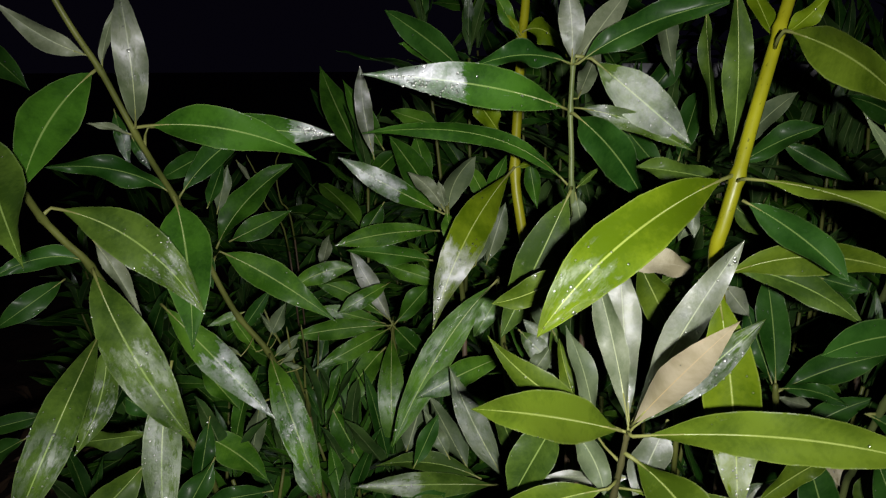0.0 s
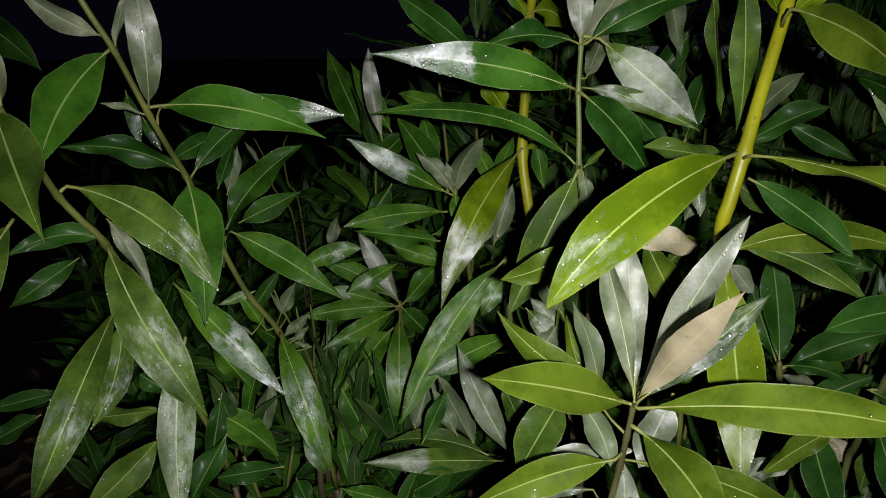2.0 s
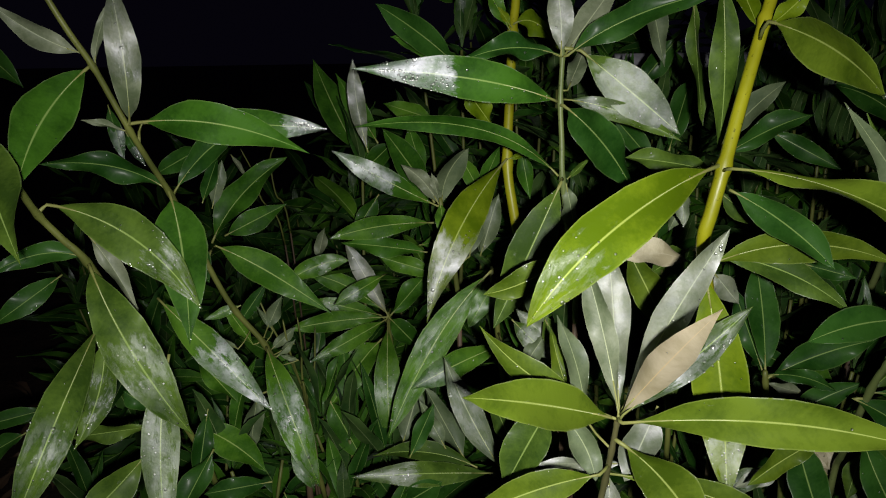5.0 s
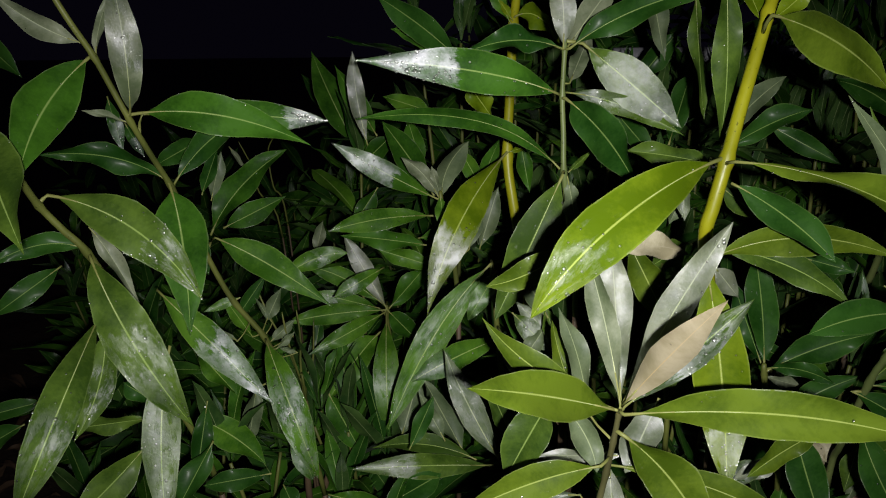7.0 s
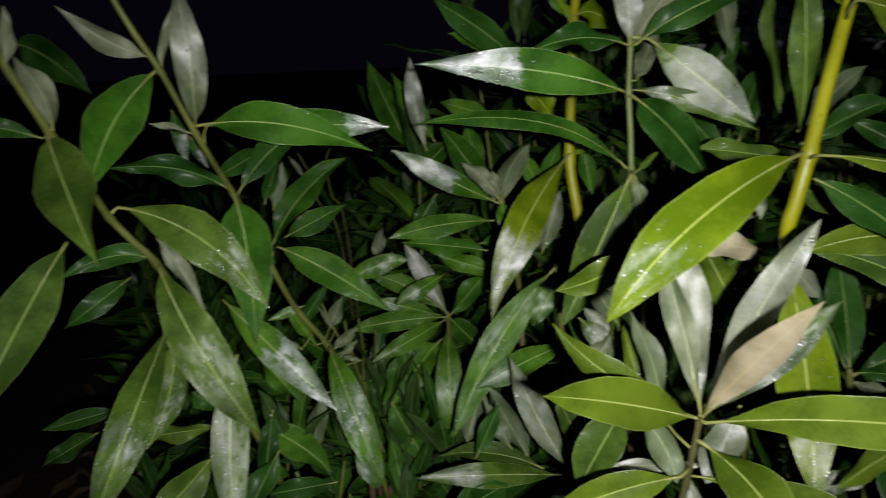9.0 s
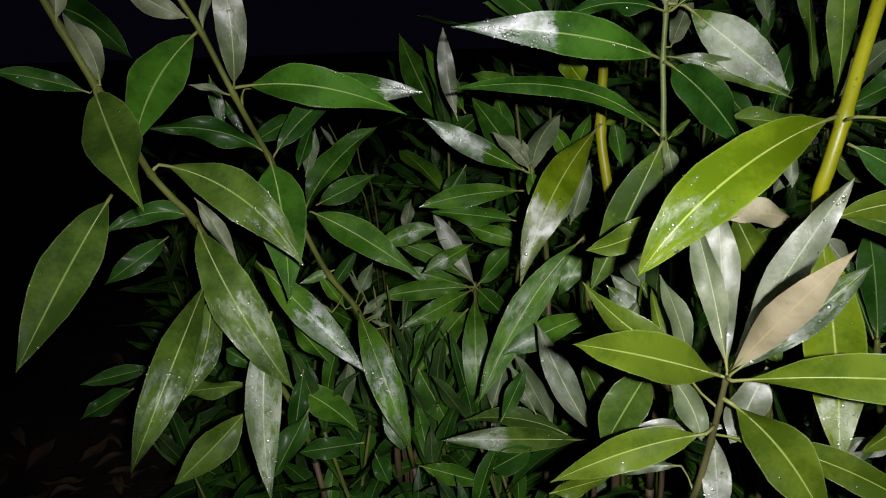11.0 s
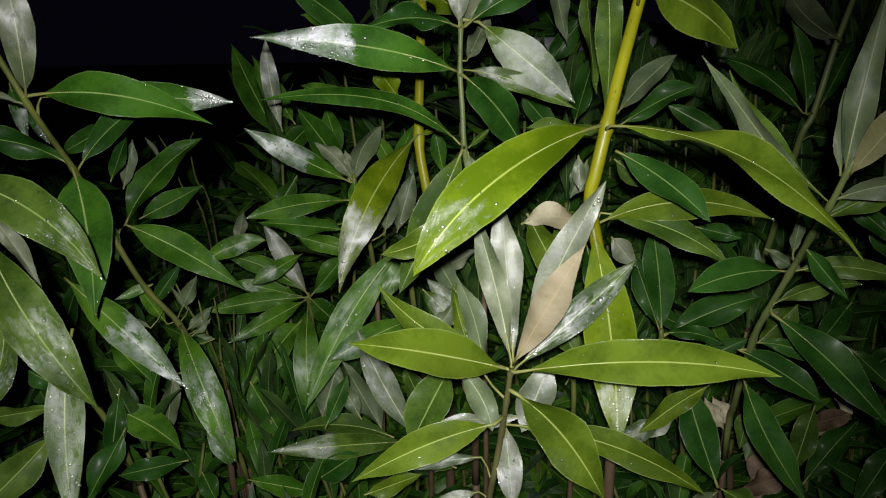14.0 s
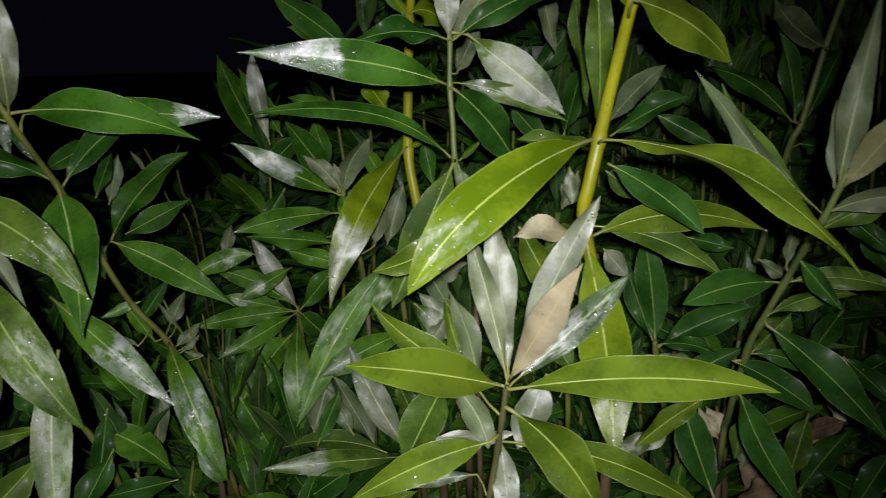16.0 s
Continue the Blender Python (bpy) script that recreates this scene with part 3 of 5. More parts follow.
leaf(s, (0.1898, 0.5433, 0.8525), (0.1752, 0.5357, 0.8243), 0.0146, (-0, 0, -0), (0.48, 0.76, -0.45), "dim")
leaf(s, (0.0848, 0.4165, 0.8429), (0.0317, 0.4007, 0.8227), 0.0170, (-0.0001, -0.0011, -0.0042), (-0.01, -0.77, 0.64), "moss")

s = shoot("slender shrub shoot with long dark leaves and pale upright tip leaves")
stem(s, [(0.0906, 0.5171, 0.9673), (0.0903, 0.5121, 0.9485), (0.0893, 0.5094, 0.9192), (0.0906, 0.5077, 0.8938), (0.0915, 0.5062, 0.8686), (0.0983, 0.5163, 0.8289), (0.111, 0.5468, 0.7496), (0.12, 0.5918, 0.3748), (0.131, 0.6468, -0.02)], 0.0015, 0.0022, bark_green, (1, 2, 4, ))
leaf(s, (0.0881, 0.5095, 0.9199), (-0.0453, 0.4797, 0.9442), 0.0259, (0.0095, -0.0146, 0.0046), (0.21, -0.98, 0.05), "deep", wet=(0.6, 1, 1.4, 1.15))
leaf(s, (0.0886, 0.5061, 0.8708), (-0.0538, 0.5561, 0.9001), 0.0179, (0.0159, 0.0047, 0.0158), (-0.39, -0.79, -0.48), "deep")
leaf(s, (0.0871, 0.5073, 0.9499), (0.0206, 0.4843, 0.9466), 0.0163, (0.0011, 0.0017, 0.0067), (0.23, -0.86, 0.46), "dark")
leaf(s, (0.0886, 0.5073, 0.9499), (0.0836, 0.5187, 1.0062), 0.0167, (0.0022, -0.0001, -0.0003), (0.15, 0.97, -0.18), "under", wet=(0, 1, 1.5, 0.4))
leaf(s, (0.0927, 0.5176, 0.9499), (0.1397, 0.5534, 1.0062), 0.0192, (-0.0039, -0.0012, -0.0046), (0.02, 0.84, -0.55), "under")
leaf(s, (0.0931, 0.5073, 0.9499), (0.1853, 0.481, 0.9872), 0.0213, (-0.0058, 0.0013, 0.0049), (-0.37, -0.88, 0.31), "dark")
leaf(s, (0.1033, 0.5184, 0.9528), (0.1688, 0.5043, 0.8976), 0.0298, (0.0006, -0.0002, 0.0003), (-0.27, -0.96, 0.02), "green", wet=(0.22, 1, 1.6, 0.36))
leaf(s, (0.0936, 0.5151, 0.9211), (0.1699, 0.5024, 0.8932), 0.0150, (-0.0005, 0.0046, 0.005), (-0.21, -0.97, -0.14), "green", wet=(0, 0.6))
leaf(s, (0.0903, 0.5039, 0.9181), (0.1218, 0.4329, 0.8708), 0.0262, (0.0039, 0.0007, 0.0027), (-0.75, -0.59, 0.31), "dark")
leaf(s, (0.0889, 0.4958, 0.8684), (0.0426, 0.47, 0.7757), 0.0286, (0.0028, 0.0012, 0.0052), (0.05, -0.97, 0.24), "green")
leaf(s, (0.0945, 0.5062, 0.8686), (0.1122, 0.5198, 0.8807), 0.0049, (-0.0001, -0, -0.0001), (0.35, -0.83, 0.43), "green")
leaf(s, (0.0938, 0.5056, 0.8663), (0.1019, 0.5057, 0.8282), 0.0121, (-0, 0, 0.0002), (-0.25, 0.97, -0.05), "dim")
leaf(s, (0.0942, 0.5115, 0.9272), (0.1173, 0.562, 0.961), 0.0135, (-0.0003, -0.0002, -0.0007), (0.03, 0.55, -0.84), "under")

s = shoot("straight yellow shrub stem carrying a drooping leaf with a wet tip")
stem(s, [(0.0797, 0.698, 1.0258), (0.0768, 0.689, 0.9922), (0.0737, 0.6816, 0.9683), (0.0707, 0.6688, 0.9204), (0.0673, 0.6524, 0.8592), (0.072, 0.6448, 0.8194), (0.0792, 0.644, 0.7785), (0.0877, 0.6468, 0.7132), (0.0967, 0.6918, 0.3566), (0.1077, 0.7468, -0.02)], 0.0038, 0.0046, bark_yellow, (2, 4, ))
leaf(s, (0.0661, 0.6457, 0.8629), (-0.0033, 0.5488, 0.7509), 0.0298, (-0.0093, -0.0292, 0.0109), (0.19, -0.82, 0.54), "lime", wet=(0.52, 1, 1, 0.9))
leaf(s, (0.0749, 0.6765, 0.9756), (0.1097, 0.6497, 0.9515), 0.0214, (0.0013, 0.003, 0.0112), (-0.69, -0.67, -0.25), "lime")
leaf(s, (0.0317, 0.6217, 0.9225), (0.0525, 0.6037, 0.8932), 0.0202, (0.0001, -0, -0.0001), (-0.64, -0.77, 0.02), "lime")
leaf(s, (0.07, 0.6752, 0.9709), (0.0484, 0.6859, 1.0107), 0.0137, (0, 0, -0), (0.21, -0.91, 0.36), "fresh")
leaf(s, (0.0719, 0.6757, 0.9728), (0.0607, 0.6802, 0.9894), 0.0078, (0, 0, 0), (0.07, -0.95, 0.3), "lime")
leaf(s, (0.0262, 0.6262, 0.9394), (-0.0433, 0.6607, 0.9923), 0.0275, (0.0043, 0.0001, 0.0005), (-0.55, -0.81, -0.19), "dark")
leaf(s, (0.0239, 0.6666, 0.9387), (-0.0334, 0.6942, 0.9662), 0.0242, (0.0017, 0.0014, 0.0053), (-0.09, -0.79, 0.61), "deep")
leaf(s, (0.068, 0.6463, 0.863), (0.0866, 0.6476, 0.8678), 0.0063, (0, 0, 0), (-0.09, -0.82, 0.56), "lime")
leaf(s, (0.0849, 0.7074, 0.8639), (0.0929, 0.695, 0.8174), 0.0152, (-0, 0, 0), (-0.19, -0.96, 0.22), "deep")

s = shoot("small shrub shoot with pale wet leaves spreading from its tip")
stem(s, [(0.0085, 0.6533, 0.8288), (0.0095, 0.6503, 0.8177), (0.0142, 0.6516, 0.7853), (0.0247, 0.6693, 0.7031), (0.0247, 0.7143, 0.3516), (0.0247, 0.7693, -0.02)], 0.0018, 0.0026, bark_olive, (0, 1, ))
leaf(s, (0.006, 0.6514, 0.8216), (-0.0881, 0.6765, 0.8687), 0.0214, (-0.0023, 0.0092, -0.0022), (-0.1, -0.96, 0.25), "fresh", wet=(0.38, 1, 1.3, 1.15))
leaf(s, (0.0075, 0.6516, 0.8225), (-0.026, 0.6704, 0.8556), 0.0147, (0.0021, 0.0009, 0.0035), (0.01, 0.87, -0.49), "under")
leaf(s, (0.0085, 0.6519, 0.8235), (0.001, 0.6684, 0.8482), 0.0089, (0, -0, -0.0001), (-0.2, 0.79, -0.59), "under")
leaf(s, (0.01, 0.6514, 0.8216), (0.035, 0.6836, 0.8677), 0.0243, (-0.0068, 0.0006, 0.0021), (0.3, 0.7, -0.65), "dim")
leaf(s, (0.0032, 0.6993, 0.8149), (-0.0471, 0.7466, 0.8802), 0.0304, (0.0043, -0.001, -0.0036), (-0.54, -0.82, 0.18), "deep")
leaf(s, (0.008, 0.6527, 0.8264), (0.0136, 0.6237, 0.7924), 0.0125, (0, -0.0001, -0.0003), (-0.18, -0.76, 0.62), "fresh")
leaf(s, (-0.06, 0.7214, 0.8604), (-0.074, 0.7482, 0.9473), 0.0165, (-0.003, 0.0003, 0.0012), (-0.08, 0.95, -0.31), "under", wet=(0, 1, 1.5, 0.5))
leaf(s, (-0.092, 0.9408, 0.8261), (-0.1551, 1.0124, 0.945), 0.0414, (-0.0031, 0.0003, 0.0012), (0.24, -0.77, 0.59), "deep")
leaf(s, (-0.0575, 0.8103, 0.8585), (-0.1063, 0.8597, 0.9317), 0.0232, (0.0004, -0.0002, -0.0007), (-0.31, -0.87, 0.38), "deep")
leaf(s, (0.0021, 0.685, 0.7988), (-0.0989, 0.704, 0.7801), 0.0219, (-0.0011, 0.0101, 0.0023), (-0.19, -0.98, 0.04), "fresh", wet=(0.9, 1))
leaf(s, (-0.0044, 0.6964, 0.7672), (-0.0885, 0.7084, 0.7749), 0.0215, (0.0027, 0.0006, 0.0005), (-0.05, -0.78, 0.63), "deep")
leaf(s, (0.0509, 0.6898, 0.8167), (0.0277, 0.7204, 0.8568), 0.0162, (0.0002, -0.0001, -0.0003), (-0.27, -0.83, 0.48), "fresh")
leaf(s, (0.0445, 0.6916, 0.8234), (0.0665, 0.7227, 0.8652), 0.0153, (-0.0001, -0.0001, -0.0003), (0.16, -0.83, 0.54), "deep")
leaf(s, (-0.0471, 0.7095, 0.7418), (-0.0949, 0.6837, 0.7198), 0.0165, (0.0007, -0.0102, 0.003), (0.26, -0.86, 0.44), "fresh", wet=(0.5, 1))
leaf(s, (0.0062, 0.7276, 0.7353), (-0.0552, 0.7327, 0.7541), 0.0195, (-0, 0, 0), (-0.05, -0.99, 0.12), "fresh")
leaf(s, (-0.0084, 0.7818, 0.8262), (-0.0257, 0.8159, 0.8792), 0.0204, (0.0001, -0.0001, -0.0003), (-0.25, -0.85, 0.46), "deep")
leaf(s, (-0.014, 0.7447, 0.7618), (0.0333, 0.7656, 0.7657), 0.0188, (-0.0003, -0, -0.0001), (0.38, -0.9, 0.19), "deep")
leaf(s, (-0.0575, 0.7961, 0.8055), (-0.088, 0.7843, 0.7612), 0.0192, (0, 0, 0), (0.32, -0.95, 0.03), "deep")
leaf(s, (-0.0401, 0.8304, 0.8594), (-0.0858, 0.839, 0.8171), 0.0268, (0.0003, 0.0001, 0.0002), (0.22, -0.88, -0.42), "deep")
leaf(s, (0.0036, 0.8167, 0.8821), (-0.0526, 0.841, 0.8986), 0.0218, (0.0003, -0, -0.0001), (-0.23, -0.85, 0.48), "fresh")
leaf(s, (0.0838, 0.5771, 0.8041), (0.068, 0.5654, 0.7606), 0.0167, (0, 0, 0), (-0.22, -0.92, 0.33), "green")
leaf(s, (0.0868, 0.5246, 0.7565), (0.0702, 0.5517, 0.7835), 0.0165, (0.0002, -0.0001, -0.0003), (0.26, 0.76, -0.6), "dim")
leaf(s, (0.068, 0.5337, 0.7161), (0.0876, 0.541, 0.7435), 0.0146, (0, 0, -0), (0.22, 0.89, -0.39), "dim")
leaf(s, (0.0345, 0.6675, 0.7705), (0.0445, 0.6891, 0.8141), 0.0179, (-0, -0, -0.0002), (0.16, 0.87, -0.47), "dim")

s = shoot("low shrub shoot with a star of narrow dark green leaves")
stem(s, [(-0.0481, 0.7478, 0.6885), (-0.0487, 0.7547, 0.6758), (-0.0455, 0.7694, 0.6145), (-0.0439, 0.8096, 0.494), (-0.0439, 0.8546, 0.247), (-0.0439, 0.9096, -0.02)], 0.0018, 0.0026, bark_olive, (0, 1, ))
leaf(s, (-0.0493, 0.7466, 0.6838), (-0.15, 0.7155, 0.6822), 0.0210, (-0.0037, 0.0016, 0.0021), (0.27, -0.91, 0.31), "fresh")
leaf(s, (-0.0505, 0.7459, 0.6815), (-0.1257, 0.6973, 0.6545), 0.0192, (0.0026, -0.0134, 0.0053), (0.37, -0.82, 0.44), "fresh", wet=(0.75, 1))
leaf(s, (-0.0469, 0.7462, 0.6827), (-0.0152, 0.71, 0.6634), 0.0233, (0.0003, -0.0001, -0.0003), (-0.16, -0.57, 0.8), "deep")
leaf(s, (-0.0475, 0.7466, 0.6838), (-0.0921, 0.7605, 0.763), 0.0199, (-0.0019, 0.001, 0.0036), (-0.15, 0.96, -0.25), "under", wet=(0, 1, 1.3, 0.4))
leaf(s, (-0.0487, 0.7447, 0.6769), (-0.0439, 0.6671, 0.5805), 0.0254, (0.0017, -0.0466, 0.0192), (0.14, -0.77, 0.62), "fresh", wet=(0.3, 1, 0.9, 0.3))
leaf(s, (-0.057, 0.7518, 0.6566), (-0.1078, 0.6944, 0.6053), 0.0321, (0.0027, 0.0012, 0.0075), (-0.01, -0.71, 0.7), "fresh")
leaf(s, (-0.0511, 0.7573, 0.6852), (-0.1359, 0.7682, 0.7261), 0.0213, (-0.003, 0.0024, 0.0088), (0.07, -0.92, 0.38), "fresh")
leaf(s, (-0.0463, 0.7565, 0.6822), (-0.0057, 0.7682, 0.7261), 0.0247, (0, 0, 0), (0.32, -0.95, -0.04), "deep")
leaf(s, (-0.1316, 0.8202, 0.727), (-0.1246, 0.8393, 0.7597), 0.0155, (-0, -0, -0.0001), (-0.58, 0.75, -0.32), "under")
leaf(s, (-0.0586, 0.7754, 0.6755), (-0.1269, 0.7612, 0.6998), 0.0182, (0.0007, -0.0095, 0.0033), (0.29, -0.92, 0.27), "fresh", wet=(0.6, 0.9))

s = shoot("shrub shoot with broad grey-green wet leaves inside the bush")
stem(s, [(0.0526, 0.6345, 0.7693), (0.0555, 0.6362, 0.7383), (0.0626, 0.6474, 0.6678), (0.0736, 0.6791, 0.5612), (0.0736, 0.7241, 0.2806), (0.0736, 0.7791, -0.02)], 0.0022, 0.0030, bark_olive, (0, ))
leaf(s, (0.0506, 0.615, 0.7718), (-0.0378, 0.5665, 0.6431), 0.0278, (-0.0024, 0.0032, 0.012), (0.08, -0.95, 0.3), "fresh", wet=(0.05, 0.98, 0.68, 0.12))
leaf(s, (0.0522, 0.5195, 0.6403), (0.0094, 0.5422, 0.725), 0.0220, (-0.0029, 0.0001, 0.0002), (-0.1, 0.95, -0.3), "dim", wet=(0.1, 1, 0.8, 0.2))
leaf(s, (0.0271, 0.5994, 0.6012), (-0.0085, 0.6257, 0.6617), 0.0238, (0.0001, -0.0001, -0.0002), (0.37, 0.91, -0.18), "dim")
leaf(s, (0.0606, 0.6169, 0.7037), (-0.0208, 0.58, 0.6786), 0.0226, (0.0008, -0.0127, 0.0087), (0.26, -0.87, 0.42), "fresh", wet=(0.55, 1))
leaf(s, (0.0576, 0.6321, 0.7606), (0.0307, 0.6027, 0.7259), 0.0168, (-0.0015, -0.0185, 0.0059), (0.17, -0.81, 0.56), "fresh", wet=(0.3, 1))
leaf(s, (0.0623, 0.5495, 0.7523), (0.0944, 0.5377, 0.7213), 0.0169, (0, -0, -0), (-0.1, -0.96, 0.26), "green", wet=(0.2, 1))
leaf(s, (-0.0291, 0.6121, 0.611), (-0.0141, 0.643, 0.6514), 0.0261, (-0.0001, -0.0001, -0.0003), (-0.05, 0.8, -0.6), "dim")
leaf(s, (0.048, 0.536, 0.6269), (-0.0691, 0.5546, 0.6137), 0.0211, (0.0038, 0.0158, -0.008), (-0.29, -0.87, 0.41), "green", wet=(0.55, 1))
leaf(s, (0.036, 0.5632, 0.6159), (-0.054, 0.584, 0.6166), 0.0181, (0.0024, 0.0023, 0.0071), (-0.11, -0.6, 0.79), "green")
leaf(s, (0.116, 0.3991, 0.7165), (0.0601, 0.4078, 0.712), 0.0099, (0.0002, 0, 0), (0.2, 0.47, -0.86), "under", wet=(0, 1, 1.3, 0.5))
leaf(s, (-0.1069, 0.6939, 0.6166), (-0.0707, 0.6603, 0.5658), 0.0314, (0.0002, -0.0001, -0.0004), (-0.27, -0.88, 0.39), "deep")
leaf(s, (-0.0323, 0.5633, 0.5789), (0.0063, 0.5517, 0.6106), 0.0233, (0.0003, 0, 0.0002), (-0.3, -0.95, 0.02), "dark")
leaf(s, (0.061, 0.5247, 0.6595), (0.0471, 0.5516, 0.685), 0.0178, (0.0001, -0.0001, -0.0003), (-0.52, -0.71, 0.47), "green")
leaf(s, (0.0802, 0.4695, 0.6407), (0.0478, 0.4738, 0.6571), 0.0172, (0, 0, 0), (0.18, -0.8, 0.57), "green")
leaf(s, (-0.0932, 0.5817, 0.5725), (-0.0323, 0.5608, 0.5695), 0.0181, (0.0004, -0, -0.0001), (-0.24, -0.79, 0.56), "fresh")

s = shoot("arching shrub branch with olive stem and paired leaves beaded with rain")
stem(s, [(-0.2391, 0.4919, 1.0062), (-0.2328, 0.4968, 0.9867), (-0.2256, 0.502, 0.9682), (-0.2179, 0.5117, 0.9474), (-0.2128, 0.5213, 0.9264), (-0.2066, 0.5303, 0.9035), (-0.2034, 0.5493, 0.8796), (-0.199, 0.5722, 0.8513), (-0.1902, 0.5917, 0.8108), (-0.1807, 0.6022, 0.7742), (-0.1692, 0.6134, 0.7403), (-0.1491, 0.6242, 0.7047), (-0.1379, 0.6338, 0.6648), (-0.1221, 0.6441, 0.5898), (-0.1091, 0.6567, 0.5232), (-0.0866, 0.6927, 0.2616), (-0.0591, 0.7367, -0.02)], 0.0019, 0.0025, bark_olive, (3, 5, 7, 10, 11, ))
leaf(s, (-0.2254, 0.514, 0.9561), (-0.2687, 0.4874, 0.9893), 0.0148, (0.0009, -0.0012, -0.0046), (-0.57, 0.82, -0.08), "under")
leaf(s, (-0.2047, 0.5266, 0.9085), (-0.2054, 0.5223, 1.0062), 0.0205, (0.0134, -0.0267, -0.0049), (-0.33, 0.94, 0.04), "under", wet=(0.35, 1, 1, 0.5))
leaf(s, (-0.2186, 0.5171, 0.9488), (-0.2031, 0.5185, 0.9918), 0.0072, (-0.0033, -0.0009, -0.0034), (-0.75, 0.62, 0.25), "under")
leaf(s, (-0.2194, 0.5118, 0.9481), (-0.2346, 0.4314, 0.8815), 0.0322, (-0.0077, 0.0007, 0.0026), (0.55, -0.63, 0.56), "deep")
leaf(s, (-0.1996, 0.5268, 0.9092), (-0.0799, 0.5129, 0.888), 0.0277, (-0.0002, 0.0017, 0.0088), (-0.01, -0.98, 0.21), "deep")
leaf(s, (-0.208, 0.5564, 0.9061), (-0.074, 0.5592, 0.8996), 0.0228, (0.0025, -0.0029, 0.002), (-0.08, -1, 0.03), "deep", wet=(0.78, 1, 1.4, 0.9))
leaf(s, (-0.1995, 0.5681, 0.8551), (-0.2786, 0.5391, 0.8793), 0.0201, (0.0056, 0.0024, 0.0079), (0.26, -0.93, -0.27), "dark")
leaf(s, (-0.1973, 0.5671, 0.8513), (-0.1717, 0.5046, 0.7535), 0.0384, (0.0025, 0.0025, 0.0096), (0.13, -0.83, 0.54), "deep")
leaf(s, (-0.1983, 0.5823, 0.8514), (-0.1405, 0.5951, 0.8991), 0.0230, (-0.0022, 0.0018, 0.0067), (-0.04, -0.95, 0.3), "dark")
leaf(s, (-0.276, 0.6597, 0.913), (-0.2623, 0.6471, 0.8661), 0.0125, (0, 0, 0), (0.17, -0.94, 0.3), "dark", wet=(0.45, 1, 1.3, 0.6))
leaf(s, (-0.2613, 0.6537, 0.8907), (-0.2446, 0.6461, 0.8623), 0.0107, (0, 0, 0), (0.13, -0.94, 0.33), "dark", wet=(0.45, 1, 1.3, 0.6))
leaf(s, (-0.1937, 0.6502, 0.8775), (-0.245, 0.6634, 0.8509), 0.0194, (0.0003, 0, 0.0002), (-0.26, -0.97, 0.02), "dark")
leaf(s, (-0.2078, 0.5301, 0.9027), (-0.2381, 0.5274, 0.9115), 0.0052, (-0.0005, 0.0003, 0.0012), (0, 0.95, 0.3), "under")
leaf(s, (-0.1856, 0.6271, 0.795), (-0.0842, 0.608, 0.7372), 0.0280, (-0.0045, 0.0021, 0.0067), (0.23, -0.9, 0.37), "fresh")
leaf(s, (-0.2246, 0.5886, 0.7611), (-0.1286, 0.555, 0.6739), 0.0269, (-0.0004, -0.005, 0.0048), (0.17, -0.84, 0.51), "fresh", wet=(0.45, 0.98, 0.95, 1.1))
leaf(s, (-0.1481, 0.6239, 0.7037), (-0.0961, 0.557, 0.6044), 0.0267, (0.0064, -0.0356, 0.0201), (0.17, -0.77, 0.62), "fresh", wet=(0.3, 0.95, 0.8, 0.7))
leaf(s, (-0.1485, 0.6932, 0.735), (-0.0821, 0.7092, 0.7568), 0.0197, (0.0009, 0.0072, 0.0059), (0.18, -0.97, 0.15), "fresh", wet=(0.5, 1))
leaf(s, (-0.1239, 0.6026, 0.6242), (-0.104, 0.5737, 0.5922), 0.0196, (0.0035, -0.0176, 0.0099), (0.21, -0.66, 0.72), "fresh", wet=(0.3, 1))
leaf(s, (-0.2185, 0.7236, 0.7728), (-0.1467, 0.7651, 0.852), 0.0323, (-0.0091, 0.0009, 0.0033), (-0.12, -0.83, 0.54), "deep")
leaf(s, (-0.217, 0.7635, 0.7703), (-0.1516, 0.772, 0.8019), 0.0251, (-0, 0, 0), (0, -0.97, 0.25), "deep")
leaf(s, (-0.1961, 0.6375, 0.8302), (-0.1885, 0.667, 0.8646), 0.0135, (-0.0001, -0.0001, -0.0003), (0.03, -0.76, 0.65), "dark")
leaf(s, (-0.2096, 0.6007, 0.8441), (-0.1854, 0.601, 0.7696), 0.0257, (-0.0002, 0.0001, 0.0006), (-0.05, -1, -0.02), "dark")
leaf(s, (-0.1613, 0.6304, 0.6523), (-0.1685, 0.6172, 0.6031), 0.0213, (0, -0, -0), (0.33, 0.9, -0.29), "dim")
leaf(s, (-0.2122, 0.6222, 0.6974), (-0.1708, 0.6019, 0.6593), 0.0223, (0.0001, -0, -0.0002), (0.45, -0.48, 0.75), "fresh")
leaf(s, (-0.2025, 0.5878, 0.6447), (-0.1398, 0.56, 0.6168), 0.0283, (0.0021, 0.0009, 0.0032), (0.13, -0.54, 0.83), "fresh")
leaf(s, (-0.1795, 0.6466, 0.7125), (-0.1552, 0.6761, 0.747), 0.0132, (-0.0002, -0.0001, -0.0003), (0.38, -0.82, 0.43), "dark")
leaf(s, (-0.1592, 0.6242, 0.7047), (-0.1898, 0.6519, 0.7326), 0.0128, (0.0002, -0.0001, -0.0003), (0, -0.71, 0.71), "fresh")
leaf(s, (-0.1525, 0.6595, 0.6851), (-0.1285, 0.665, 0.7057), 0.0109, (0, 0, 0), (0.1, 0.93, -0.36), "dim")
leaf(s, (-0.1643, 0.6147, 0.745), (-0.1951, 0.6083, 0.7343), 0.0091, (-0, -0, -0), (0.06, -0.92, 0.39), "fresh", wet=(0, 1))
